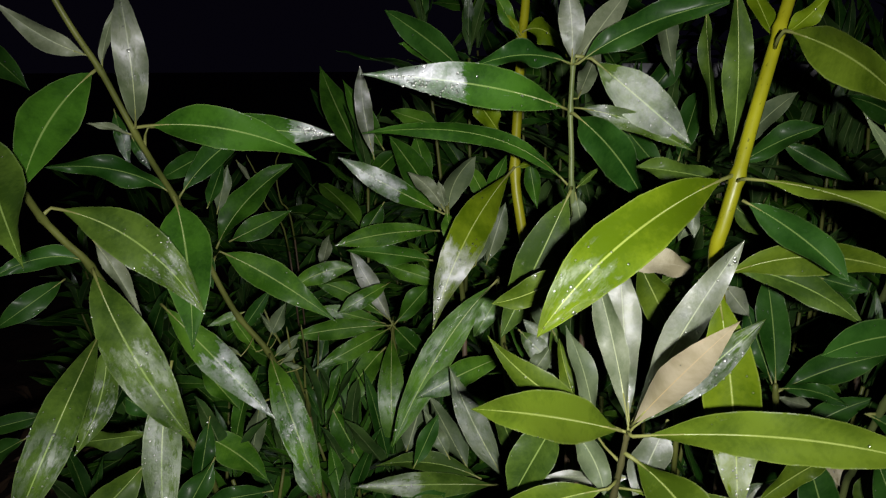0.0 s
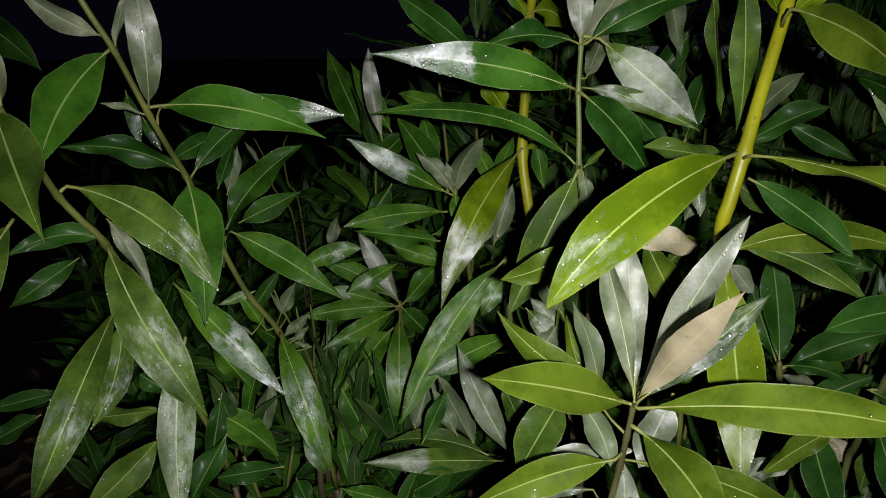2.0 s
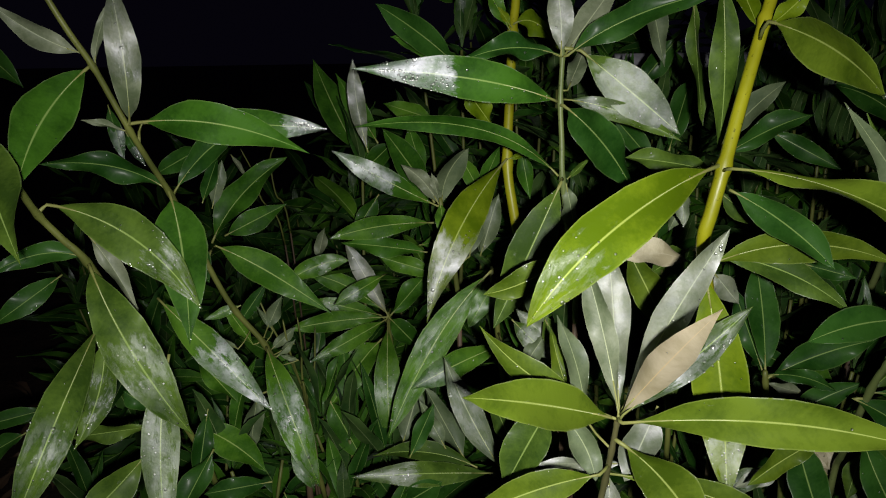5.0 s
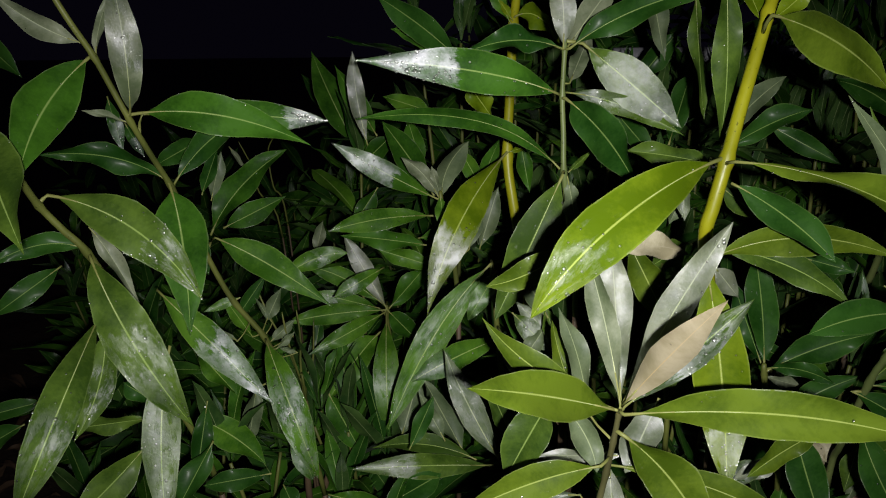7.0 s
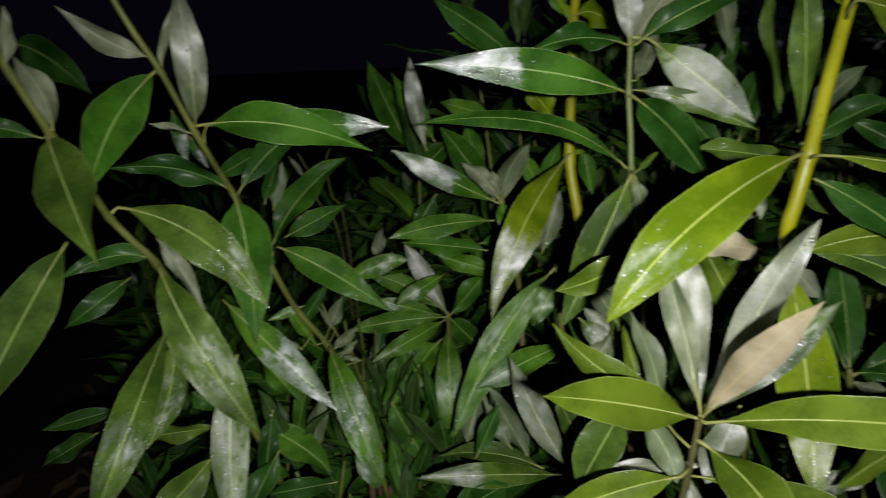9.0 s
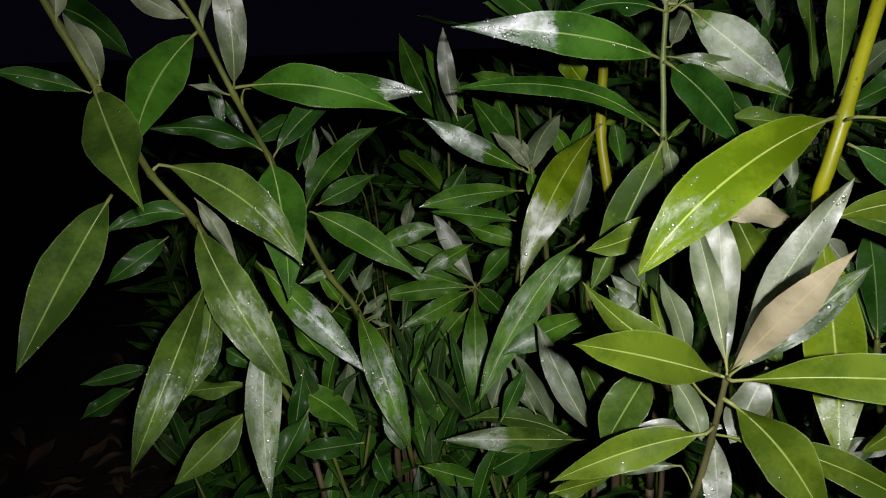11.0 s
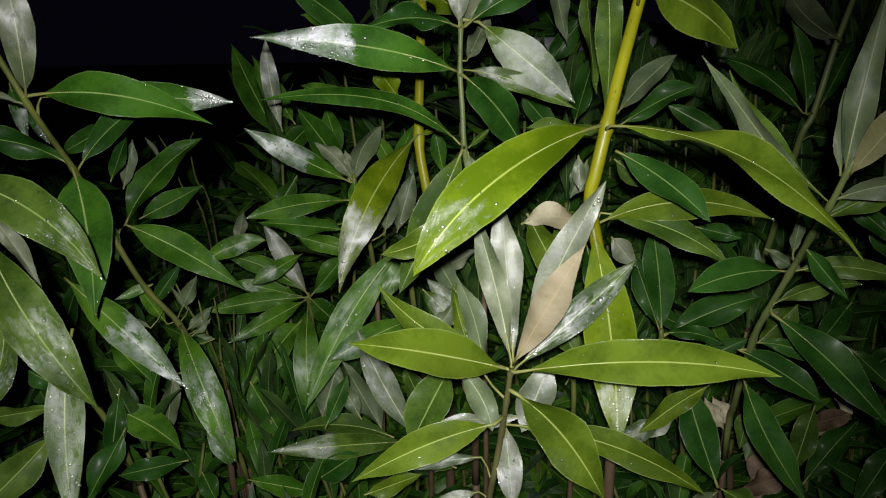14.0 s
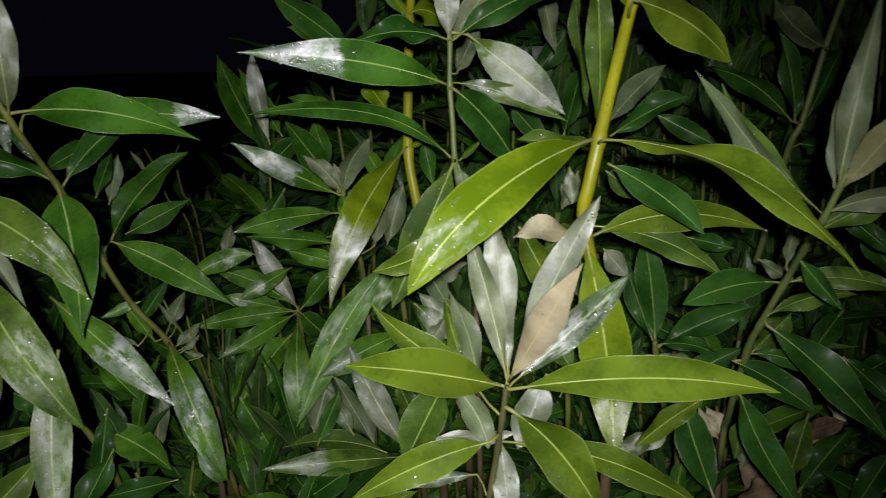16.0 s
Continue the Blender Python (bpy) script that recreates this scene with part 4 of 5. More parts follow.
leaf(s, (-0.1501, 0.6402, 0.7128), (-0.1401, 0.6667, 0.7361), 0.0134, (-0.0001, -0.0001, -0.0002), (-0.49, 0.67, -0.56), "dim")
leaf(s, (-0.1444, 0.6398, 0.7117), (-0.162, 0.6552, 0.7302), 0.0053, (0.0001, -0, -0.0001), (0.1, 0.81, -0.58), "dim")
leaf(s, (-0.1392, 0.6243, 0.6927), (-0.1244, 0.6373, 0.7039), 0.0071, (-0.0001, -0, -0.0001), (0.04, 0.62, -0.78), "dim")
leaf(s, (-0.1217, 0.6324, 0.6858), (-0.1382, 0.6338, 0.6901), 0.0054, (0, 0, 0), (-0.14, 0.64, -0.76), "dim")
leaf(s, (-0.1255, 0.6364, 0.7004), (-0.137, 0.6353, 0.6956), 0.0051, (0, 0, 0), (-0.2, 0.95, 0.24), "dim")
leaf(s, (-0.1658, 0.5992, 0.7109), (-0.1932, 0.61, 0.7118), 0.0069, (0.0007, 0.0009, 0.0033), (0.36, 0.92, -0.15), "dim")

s = shoot("short brown woody stem at the foot of the shrub", "woody_stem", "stem", "bare stems")
stem(s, [(-0.1314, 0.6626, 0.5829), (-0.1272, 0.6673, 0.5425), (-0.1271, 0.6745, 0.4922), (-0.1181, 0.697, 0.2461), (-0.1071, 0.7245, -0.02)], 0.0026, 0.0040, bark_brown, ())

s = shoot("short brown woody stem at the foot of the shrub", "woody_stem", "stem", "bare stems")
stem(s, [(-0.1045, 0.6775, 0.5809), (-0.1071, 0.6762, 0.537), (-0.1146, 0.6817, 0.4805), (-0.1056, 0.7042, 0.2403), (-0.0946, 0.7317, -0.02)], 0.0026, 0.0040, bark_brown, ())

s = shoot("short brown woody stem at the foot of the shrub", "woody_stem", "stem", "bare stems")
stem(s, [(-0.1235, 0.6985, 0.5433), (-0.1236, 0.7008, 0.4743), (-0.1146, 0.7233, 0.2372), (-0.1036, 0.7508, -0.02)], 0.0026, 0.0040, bark_brown, ())

s = shoot("short brown woody stem at the foot of the shrub", "woody_stem", "stem", "bare stems")
stem(s, [(0.1036, 0.5462, 0.6701), (0.1052, 0.5552, 0.6267), (0.108, 0.5781, 0.5576), (0.117, 0.6006, 0.2788), (0.128, 0.6281, -0.02)], 0.0026, 0.0040, bark_brown, ())

s = shoot("short brown woody stem at the foot of the shrub", "woody_stem", "stem", "bare stems")
stem(s, [(0.3061, 0.5122, 0.6641), (0.3076, 0.5217, 0.6235), (0.3173, 0.5448, 0.56), (0.3263, 0.5673, 0.28), (0.3373, 0.5948, -0.02)], 0.0022, 0.0034, bark_brown, ())

s = shoot("short brown woody stem at the foot of the shrub", "woody_stem", "stem", "bare stems")
stem(s, [(0.3119, 0.5391, 0.6507), (0.3163, 0.5375, 0.6087), (0.3355, 0.5565, 0.5335), (0.3445, 0.579, 0.2667), (0.3555, 0.6065, -0.02)], 0.0022, 0.0034, bark_brown, ())

s = shoot("thin leafless olive twig rising inside the shrub", "bare_twig", "stem", "bare stems")
stem(s, [(-0.14, 0.6615, 0.714), (-0.1366, 0.6637, 0.6837), (-0.1305, 0.6738, 0.6441), (-0.1272, 0.6856, 0.611), (-0.1137, 0.7126, 0.3055), (-0.0972, 0.7456, -0.02)], 0.0008, 0.0014, bark_olive, ())

s = shoot("thin leafless olive twig rising inside the shrub", "bare_twig", "stem", "bare stems")
stem(s, [(-0.1303, 0.6808, 0.7089), (-0.1283, 0.6824, 0.6762), (-0.1295, 0.6864, 0.6138), (-0.116, 0.7134, 0.3069), (-0.0995, 0.7464, -0.02)], 0.0008, 0.0014, bark_olive, ())

s = shoot("thin leafless olive twig rising inside the shrub", "bare_twig", "stem", "bare stems")
stem(s, [(-0.1685, 0.6864, 0.7299), (-0.1549, 0.6787, 0.701), (-0.1367, 0.6859, 0.6507), (-0.1248, 0.6956, 0.571), (-0.1113, 0.7226, 0.2855), (-0.0948, 0.7556, -0.02)], 0.0008, 0.0014, bark_olive, ())

s = shoot("thin leafless olive twig rising inside the shrub", "bare_twig", "stem", "bare stems")
stem(s, [(-0.1203, 0.7164, 0.6871), (-0.1236, 0.7137, 0.6386), (-0.1323, 0.7108, 0.5889), (-0.1188, 0.7378, 0.2945), (-0.1023, 0.7708, -0.02)], 0.0008, 0.0014, bark_olive, ())

s = shoot("thin leafless olive twig rising inside the shrub", "bare_twig", "stem", "bare stems")
stem(s, [(-0.2516, 0.9833, 0.8333), (-0.2408, 0.9951, 0.8002), (-0.2348, 1.0054, 0.7614), (-0.2119, 1.0282, 0.6919), (-0.1984, 1.0552, 0.346), (-0.1819, 1.0882, -0.02)], 0.0008, 0.0014, bark_olive, ())

s = shoot("thin leafless olive twig rising inside the shrub", "bare_twig", "stem", "bare stems")
stem(s, [(-0.2071, 0.9843, 0.8369), (-0.2174, 0.9994, 0.8163), (-0.2155, 1.0074, 0.7688), (-0.202, 1.0227, 0.7097), (-0.1885, 1.0497, 0.3549), (-0.172, 1.0827, -0.02)], 0.0008, 0.0014, bark_olive, ())

s = shoot("drooping shrub branch hung with broad rain-wet leaves")
stem(s, [(-0.2572, 0.3909, 0.983), (-0.2562, 0.3966, 0.968), (-0.2538, 0.4063, 0.9499), (-0.2468, 0.4217, 0.916), (-0.2447, 0.4503, 0.8779), (-0.2458, 0.469, 0.8576), (-0.2376, 0.479, 0.8388), (-0.2294, 0.4892, 0.8211), (-0.2269, 0.5208, 0.7763), (-0.2192, 0.5722, 0.6787), (-0.1925, 0.6002, 0.5629), (-0.17, 0.6362, 0.2815), (-0.1425, 0.6802, -0.02)], 0.0020, 0.0026, bark_olive, (2, 3, 5, 7, ))
leaf(s, (-0.2458, 0.4167, 0.9154), (-0.1871, 0.3416, 0.8603), 0.0312, (-0.0023, 0.0008, 0.0035), (-0.02, -0.7, 0.72), "green")
leaf(s, (-0.2416, 0.4739, 0.8632), (-0.1438, 0.4545, 0.7983), 0.0303, (0.0061, 0.0007, 0.0121), (0.12, -0.9, 0.42), "green", wet=(0.6, 1, 0.6))
leaf(s, (-0.2282, 0.4891, 0.8203), (-0.1611, 0.462, 0.7058), 0.0332, (0.0035, -0.0223, 0.0079), (0.21, -0.83, 0.52), "green", wet=(0.4, 0.95, 0.72, 0.2))
leaf(s, (-0.2195, 0.474, 0.7819), (-0.2269, 0.3587, 0.7045), 0.0230, (0.0223, -0.045, 0.0198), (0.56, -0.49, 0.67), "green", wet=(0.45, 0.98, 0.7, 0.2))
leaf(s, (-0.2242, 0.4896, 0.7691), (-0.2346, 0.4467, 0.7042), 0.0216, (0.0061, -0.0001, -0.002), (0.24, -0.83, 0.51), "green", wet=(0.3, 0.8, 0.5))
leaf(s, (-0.1776, 0.4797, 0.7572), (-0.1729, 0.429, 0.6364), 0.0251, (-0.0058, -0.0001, 0.0011), (0.23, -0.89, 0.38), "green", wet=(0.1, 0.95, 1, 0.32))
leaf(s, (-0.2309, 0.4898, 0.8234), (-0.2834, 0.4602, 0.8181), 0.0155, (0.0021, 0.0025, 0.0085), (0.4, -0.79, 0.47), "dark")
leaf(s, (-0.2473, 0.5339, 0.828), (-0.2142, 0.5288, 0.7667), 0.0120, (-0.0018, 0.0018, 0.0067), (-0.13, 0.98, -0.16), "under")
leaf(s, (-0.2484, 0.4162, 0.9142), (-0.2838, 0.3835, 0.9284), 0.0118, (-0.0014, 0.0005, 0.0021), (0.71, -0.68, 0.2), "dark")
leaf(s, (-0.2425, 0.4178, 0.9184), (-0.2679, 0.4326, 0.9599), 0.0169, (0.0046, 0.0005, 0.0007), (-0.65, 0.5, -0.57), "under")
leaf(s, (-0.3851, 0.6239, 0.9728), (-0.3327, 0.6349, 0.9297), 0.0437, (-0.0036, 0.0025, 0.0096), (-0.13, -0.91, -0.39), "dark")
leaf(s, (-0.2533, 0.4023, 0.9528), (-0.2476, 0.4015, 0.9835), 0.0098, (-0, 0.0001, 0.0002), (-0.16, 0.98, 0.05), "under")
leaf(s, (-0.2441, 0.4145, 0.855), (-0.2646, 0.333, 0.7787), 0.0287, (0.0011, 0.0015, 0.0052), (0.48, -0.66, 0.58), "green")
leaf(s, (-0.2845, 0.5601, 0.791), (-0.327, 0.529, 0.7605), 0.0186, (0.0049, -0.0098, 0.0026), (0.37, -0.86, 0.36), "dark")
leaf(s, (-0.3317, 0.5982, 0.6595), (-0.391, 0.5726, 0.6528), 0.0156, (-0.0005, -0.0001, -0.0001), (0.27, -0.78, 0.56), "dark")
leaf(s, (-0.3428, 0.5748, 0.6487), (-0.386, 0.5561, 0.6276), 0.0193, (-0.0002, -0, -0.0001), (0.02, -0.76, 0.64), "dark")
leaf(s, (-0.2154, 0.5086, 0.6644), (-0.2618, 0.4691, 0.6231), 0.0267, (0.0031, 0.0008, 0.0009), (0.5, -0.84, 0.22), "green")
leaf(s, (-0.2203, 0.5386, 0.6721), (-0.2825, 0.528, 0.6689), 0.0149, (-0.0003, -0, -0), (0.17, -0.99, -0.01), "green")
leaf(s, (-0.2072, 0.5161, 0.6969), (-0.2307, 0.5199, 0.7113), 0.0150, (-0, 0, 0), (0.02, -0.96, 0.29), "dark")
leaf(s, (-0.1755, 0.5422, 0.6492), (-0.2009, 0.5104, 0.6032), 0.0216, (-0.0002, -0.0001, -0.0004), (-0.15, -0.77, 0.62), "dark")
leaf(s, (-0.138, 0.5686, 0.6024), (-0.1961, 0.5661, 0.593), 0.0187, (0, 0, 0), (-0.05, -0.84, 0.54), "dark")
leaf(s, (-0.1321, 0.5827, 0.5825), (-0.1162, 0.5592, 0.5673), 0.0166, (0.0001, -0.0001, -0.0002), (0.1, -0.49, 0.87), "dark")
leaf(s, (-0.1857, 0.5677, 0.6716), (-0.1951, 0.5519, 0.6126), 0.0174, (0, 0, 0), (0.37, -0.91, 0.19), "dark")

s = shoot("shrub shoot with a pale felted young leaf and narrow grey-green leaves")
stem(s, [(0.2608, 0.3289, 0.882), (0.2588, 0.3311, 0.874), (0.2584, 0.3407, 0.856), (0.2652, 0.3651, 0.8334), (0.2718, 0.3928, 0.804), (0.2696, 0.4104, 0.7725), (0.2709, 0.4248, 0.7496), (0.2849, 0.4674, 0.6828), (0.2977, 0.4998, 0.6161), (0.3202, 0.5448, 0.308), (0.3477, 0.5998, -0.02)], 0.0014, 0.0024, bark_green, (0, 1, 2, 3, 4, 5, 6, ))
leaf(s, (0.2577, 0.3307, 0.8758), (0.268, 0.3293, 0.9694), 0.0139, (-0.0041, -0.0029, -0.0122), (0.63, 0.77, -0.06), "dim")
leaf(s, (0.2595, 0.3299, 0.8736), (0.2624, 0.2855, 0.922), 0.0143, (-0.0013, -0.0002, -0.0013), (0.66, 0.57, 0.49), "felt")
leaf(s, (0.2582, 0.3349, 0.8723), (0.2618, 0.3459, 0.9139), 0.0074, (0, -0, 0), (-0.04, 0.97, -0.25), "dim")
leaf(s, (0.2648, 0.3583, 0.8463), (0.1783, 0.3221, 0.9308), 0.0139, (-0.0021, 0.0007, 0.0029), (-0.26, 0.95, 0.14), "dim")
leaf(s, (0.2604, 0.3462, 0.8575), (0.2065, 0.3544, 0.9233), 0.0093, (-0.0055, 0.0006, -0.0001), (0.33, -0.87, 0.38), "green")
leaf(s, (0.2603, 0.3413, 0.8587), (0.2946, 0.3097, 0.8706), 0.0133, (-0.0003, 0.0011, 0.0038), (0.69, 0.57, -0.45), "dim")
leaf(s, (0.2659, 0.3577, 0.8445), (0.3043, 0.3394, 0.8686), 0.0135, (-0.0001, 0.0005, 0.0017), (-0.4, -0.92, -0.06), "green")
leaf(s, (0.2702, 0.3933, 0.8054), (0.2039, 0.378, 0.8006), 0.0199, (0.0003, 0.0012, 0.0041), (0.11, -0.78, 0.62), "dark")
leaf(s, (0.2742, 0.3929, 0.8053), (0.3275, 0.3611, 0.805), 0.0138, (0.0002, 0.0015, 0.0056), (-0.43, -0.72, 0.54), "green")
leaf(s, (0.269, 0.4025, 0.7816), (0.3173, 0.3911, 0.7963), 0.0128, (0.0009, 0.0012, 0.0047), (-0.19, -0.97, -0.15), "green")
leaf(s, (0.2687, 0.401, 0.7759), (0.3196, 0.3491, 0.7205), 0.0240, (0.0001, 0.0012, 0.0046), (-0.17, -0.79, 0.59), "dark")
leaf(s, (0.2708, 0.4242, 0.7475), (0.3137, 0.4053, 0.7331), 0.0113, (0.0025, 0.0012, 0.0053), (-0.36, -0.92, 0.14), "dark")
leaf(s, (0.2653, 0.433, 0.7394), (0.3131, 0.4094, 0.71), 0.0207, (0.0002, 0.0007, 0.0027), (-0.08, -0.84, 0.54), "dark")
leaf(s, (0.3181, 0.3808, 0.8939), (0.3363, 0.3708, 0.9433), 0.0160, (0.0004, 0.0001, 0.0006), (0.85, 0.48, -0.21), "dim")
leaf(s, (0.3119, 0.4161, 0.8473), (0.3339, 0.3858, 0.8214), 0.0130, (0.0004, -0.0001, -0.0003), (-0.78, -0.62, 0.06), "dark")
leaf(s, (0.2857, 0.4487, 0.804), (0.3094, 0.442, 0.7889), 0.0102, (0, 0, 0), (0.4, 0.89, 0.23), "dim")
leaf(s, (0.2669, 0.3734, 0.8263), (0.2782, 0.345, 0.8033), 0.0105, (0.0003, -0.0001, -0.0004), (-0.73, -0.58, 0.36), "dark")
leaf(s, (0.2713, 0.391, 0.8164), (0.2831, 0.4058, 0.8366), 0.0078, (-0, -0, -0.0001), (0.62, 0.42, -0.67), "dim")

s = shoot("grey-green shrub stem with narrow dark leaves behind the others")
stem(s, [(0.4129, 0.5749, 0.9891), (0.3944, 0.5687, 0.9405), (0.3865, 0.5698, 0.9036), (0.3824, 0.5734, 0.8774), (0.3768, 0.5787, 0.8567), (0.3838, 0.6169, 0.771), (0.3883, 0.6512, 0.6704), (0.4108, 0.6962, 0.3352), (0.4383, 0.7512, -0.02)], 0.0022, 0.0030, bark_green, ())
leaf(s, (0.3722, 0.5651, 0.8811), (0.3515, 0.5673, 0.9569), 0.0190, (0.0038, -0.0008, -0.0016), (0.01, -1, 0.03), "dark")
leaf(s, (0.3695, 0.5656, 0.882), (0.2894, 0.555, 0.9262), 0.0197, (0.0023, 0.0023, 0.009), (-0.18, -0.83, -0.53), "dark")
leaf(s, (0.3898, 0.5579, 0.9374), (0.3065, 0.4927, 0.9717), 0.0217, (-0.0052, -0, -0.0021), (0, 0.46, 0.89), "dim")
leaf(s, (0.3927, 0.5886, 0.8607), (0.4101, 0.586, 0.858), 0.0159, (0, 0, -0), (-0.14, -0.99, 0.05), "dark")
leaf(s, (0.2102, 0.5419, 0.8863), (0.2604, 0.5587, 0.9285), 0.0185, (-0, 0.0009, 0.0031), (-0.25, 0.96, -0.09), "dim")
leaf(s, (0.2123, 0.5394, 0.878), (0.2702, 0.5309, 0.9071), 0.0193, (0.003, 0.001, 0.0047), (-0.39, -0.73, 0.56), "dark")
leaf(s, (0.2674, 0.5994, 0.89), (0.3212, 0.5748, 0.8591), 0.0164, (0.0002, -0.0001, -0.0001), (-0.39, -0.92, 0.06), "dark")
leaf(s, (0.3951, 0.5844, 0.8844), (0.4387, 0.6155, 0.9381), 0.0144, (-0.0002, -0.0001, -0.0004), (-0.16, -0.79, 0.59), "dark")
leaf(s, (0.4026, 0.522, 0.7365), (0.3622, 0.498, 0.7099), 0.0187, (-0.0002, -0.0001, -0.0003), (-0.1, -0.66, 0.75), "dark")
leaf(s, (0.3638, 0.4667, 0.8238), (0.379, 0.4342, 0.7873), 0.0166, (0.0003, -0.0001, -0.0004), (-0.46, -0.75, 0.48), "dark")

s = shoot("small dark-leaved shrub shoot with a star of narrow leaves")
stem(s, [(0.2339, 0.4873, 0.7353), (0.2346, 0.4869, 0.7265), (0.2483, 0.5011, 0.6776), (0.2795, 0.5349, 0.5851), (0.2885, 0.5799, 0.2925), (0.2995, 0.6349, -0.02)], 0.0017, 0.0026, bark_olive, (0, 1, ))
leaf(s, (0.2337, 0.4862, 0.7313), (0.2367, 0.5268, 0.8039), 0.0240, (0.0018, 0.0001, 0.0009), (-0.02, -0.87, 0.49), "dark")
leaf(s, (0.2353, 0.4856, 0.7296), (0.3021, 0.4766, 0.7603), 0.0218, (0.0001, 0.0009, 0.0033), (-0.35, -0.77, 0.54), "dark")
leaf(s, (0.2353, 0.486, 0.7313), (0.266, 0.4525, 0.7347), 0.0118, (0.0008, 0.0011, 0.0042), (-0.74, -0.68, -0.04), "dark")
leaf(s, (0.2508, 0.4845, 0.6937), (0.2998, 0.4784, 0.7282), 0.0183, (-0.0038, 0.001, 0.0023), (-0.41, -0.8, 0.44), "dark")
leaf(s, (0.2366, 0.4955, 0.7284), (0.2237, 0.5331, 0.7841), 0.0168, (0.0002, -0.0002, -0.0005), (-0.65, -0.69, 0.32), "dark")
leaf(s, (0.249, 0.4104, 0.651), (0.2305, 0.4309, 0.7179), 0.0247, (-0.0025, 0.0014, 0.0041), (-0.08, -0.96, 0.28), "dark")
leaf(s, (0.259, 0.4102, 0.73), (0.2972, 0.3843, 0.6509), 0.0215, (-0.0058, 0.0013, 0.0024), (-0.08, -0.96, 0.28), "dark")
leaf(s, (0.3573, 0.4878, 0.5953), (0.411, 0.5052, 0.6412), 0.0211, (0.0011, 0.0008, 0.0033), (-0.43, -0.55, 0.72), "dark")
leaf(s, (0.2342, 0.4025, 0.7303), (0.1854, 0.3905, 0.7061), 0.0139, (-0.002, 0.0004, 0.0006), (0.01, -0.9, 0.43), "moss")
leaf(s, (0.2132, 0.4255, 0.6923), (0.1856, 0.4257, 0.6827), 0.0141, (0, 0, 0), (-0.23, -0.74, 0.63), "green", wet=(0, 1))
leaf(s, (0.2594, 0.4268, 0.639), (0.2761, 0.4031, 0.6353), 0.0151, (0.0003, -0.0001, -0.0002), (-0.39, -0.41, 0.82), "green")
leaf(s, (0.2574, 0.4265, 0.6372), (0.227, 0.4076, 0.6328), 0.0145, (-0.0002, -0, -0.0002), (-0.31, 0.66, -0.68), "dim")
leaf(s, (0.3014, 0.4745, 0.677), (0.2913, 0.4666, 0.6445), 0.0146, (0, 0, 0), (-0.66, -0.66, 0.37), "green")
leaf(s, (0.2831, 0.5239, 0.6979), (0.2546, 0.5289, 0.7051), 0.0095, (0, 0, 0), (0.16, 0.99, -0.05), "under")
leaf(s, (0.343, 0.551, 0.5921), (0.3567, 0.5221, 0.5684), 0.0191, (0.0002, -0.0001, -0.0003), (-0.58, -0.66, 0.47), "brown")
leaf(s, (0.375, 0.5627, 0.5712), (0.3456, 0.5385, 0.5477), 0.0171, (-0.0001, -0.0001, -0.0003), (-0.26, -0.49, 0.83), "brown")
leaf(s, (0.3963, 0.5162, 0.6377), (0.3618, 0.5153, 0.6213), 0.0142, (0, 0, 0), (-0.23, -0.82, 0.53), "brown")
leaf(s, (0.2981, 0.5061, 0.6392), (0.284, 0.5144, 0.6636), 0.0133, (0, 0, 0), (-0.45, -0.89, 0.04), "dry")
leaf(s, (0.4697, 0.5295, 0.5628), (0.4414, 0.5353, 0.5731), 0.0163, (0, 0, 0), (0.08, -0.75, 0.65), "dry")
leaf(s, (0.385, 0.5067, 0.6745), (0.3995, 0.4985, 0.6501), 0.0148, (0, 0, 0), (0.06, -0.93, 0.35), "dry")
leaf(s, (0.3294, 0.5057, 0.6495), (0.314, 0.4977, 0.6147), 0.0156, (0, 0, 0), (0.3, 0.89, -0.34), "dim")
leaf(s, (0.3705, 0.5035, 0.6573), (0.3388, 0.4735, 0.612), 0.0213, (-0.0002, -0.0001, -0.0005), (-0.6, -0.41, 0.69), "green")
leaf(s, (0.421, 0.4785, 0.586), (0.3656, 0.474, 0.6241), 0.0216, (-0.0004, 0.0001, 0.0002), (0.32, -0.87, 0.37), "dark")
leaf(s, (0.4088, 0.4557, 0.65), (0.3672, 0.438, 0.6077), 0.0203, (-0.0002, -0, -0.0002), (-0.54, -0.45, 0.71), "dark")
leaf(s, (0.3875, 0.495, 0.7084), (0.4105, 0.4646, 0.6827), 0.0201, (0.0003, -0.0001, -0.0003), (-0.22, -0.72, 0.66), "dark")
leaf(s, (0.3302, 0.5489, 0.7307), (0.3078, 0.5673, 0.7511), 0.0158, (0.0001, -0, -0.0001), (0.43, 0.85, -0.3), "dim")
leaf(s, (0.2817, 0.5449, 0.7733), (0.3283, 0.5641, 0.7852), 0.0165, (-0.0003, -0, -0.0001), (0.14, -0.74, 0.66), "dark")
leaf(s, (0.4206, 0.5238, 0.6743), (0.4396, 0.5079, 0.6996), 0.0218, (0.0003, 0, 0.0001), (-0.48, -0.86, -0.18), "dark")

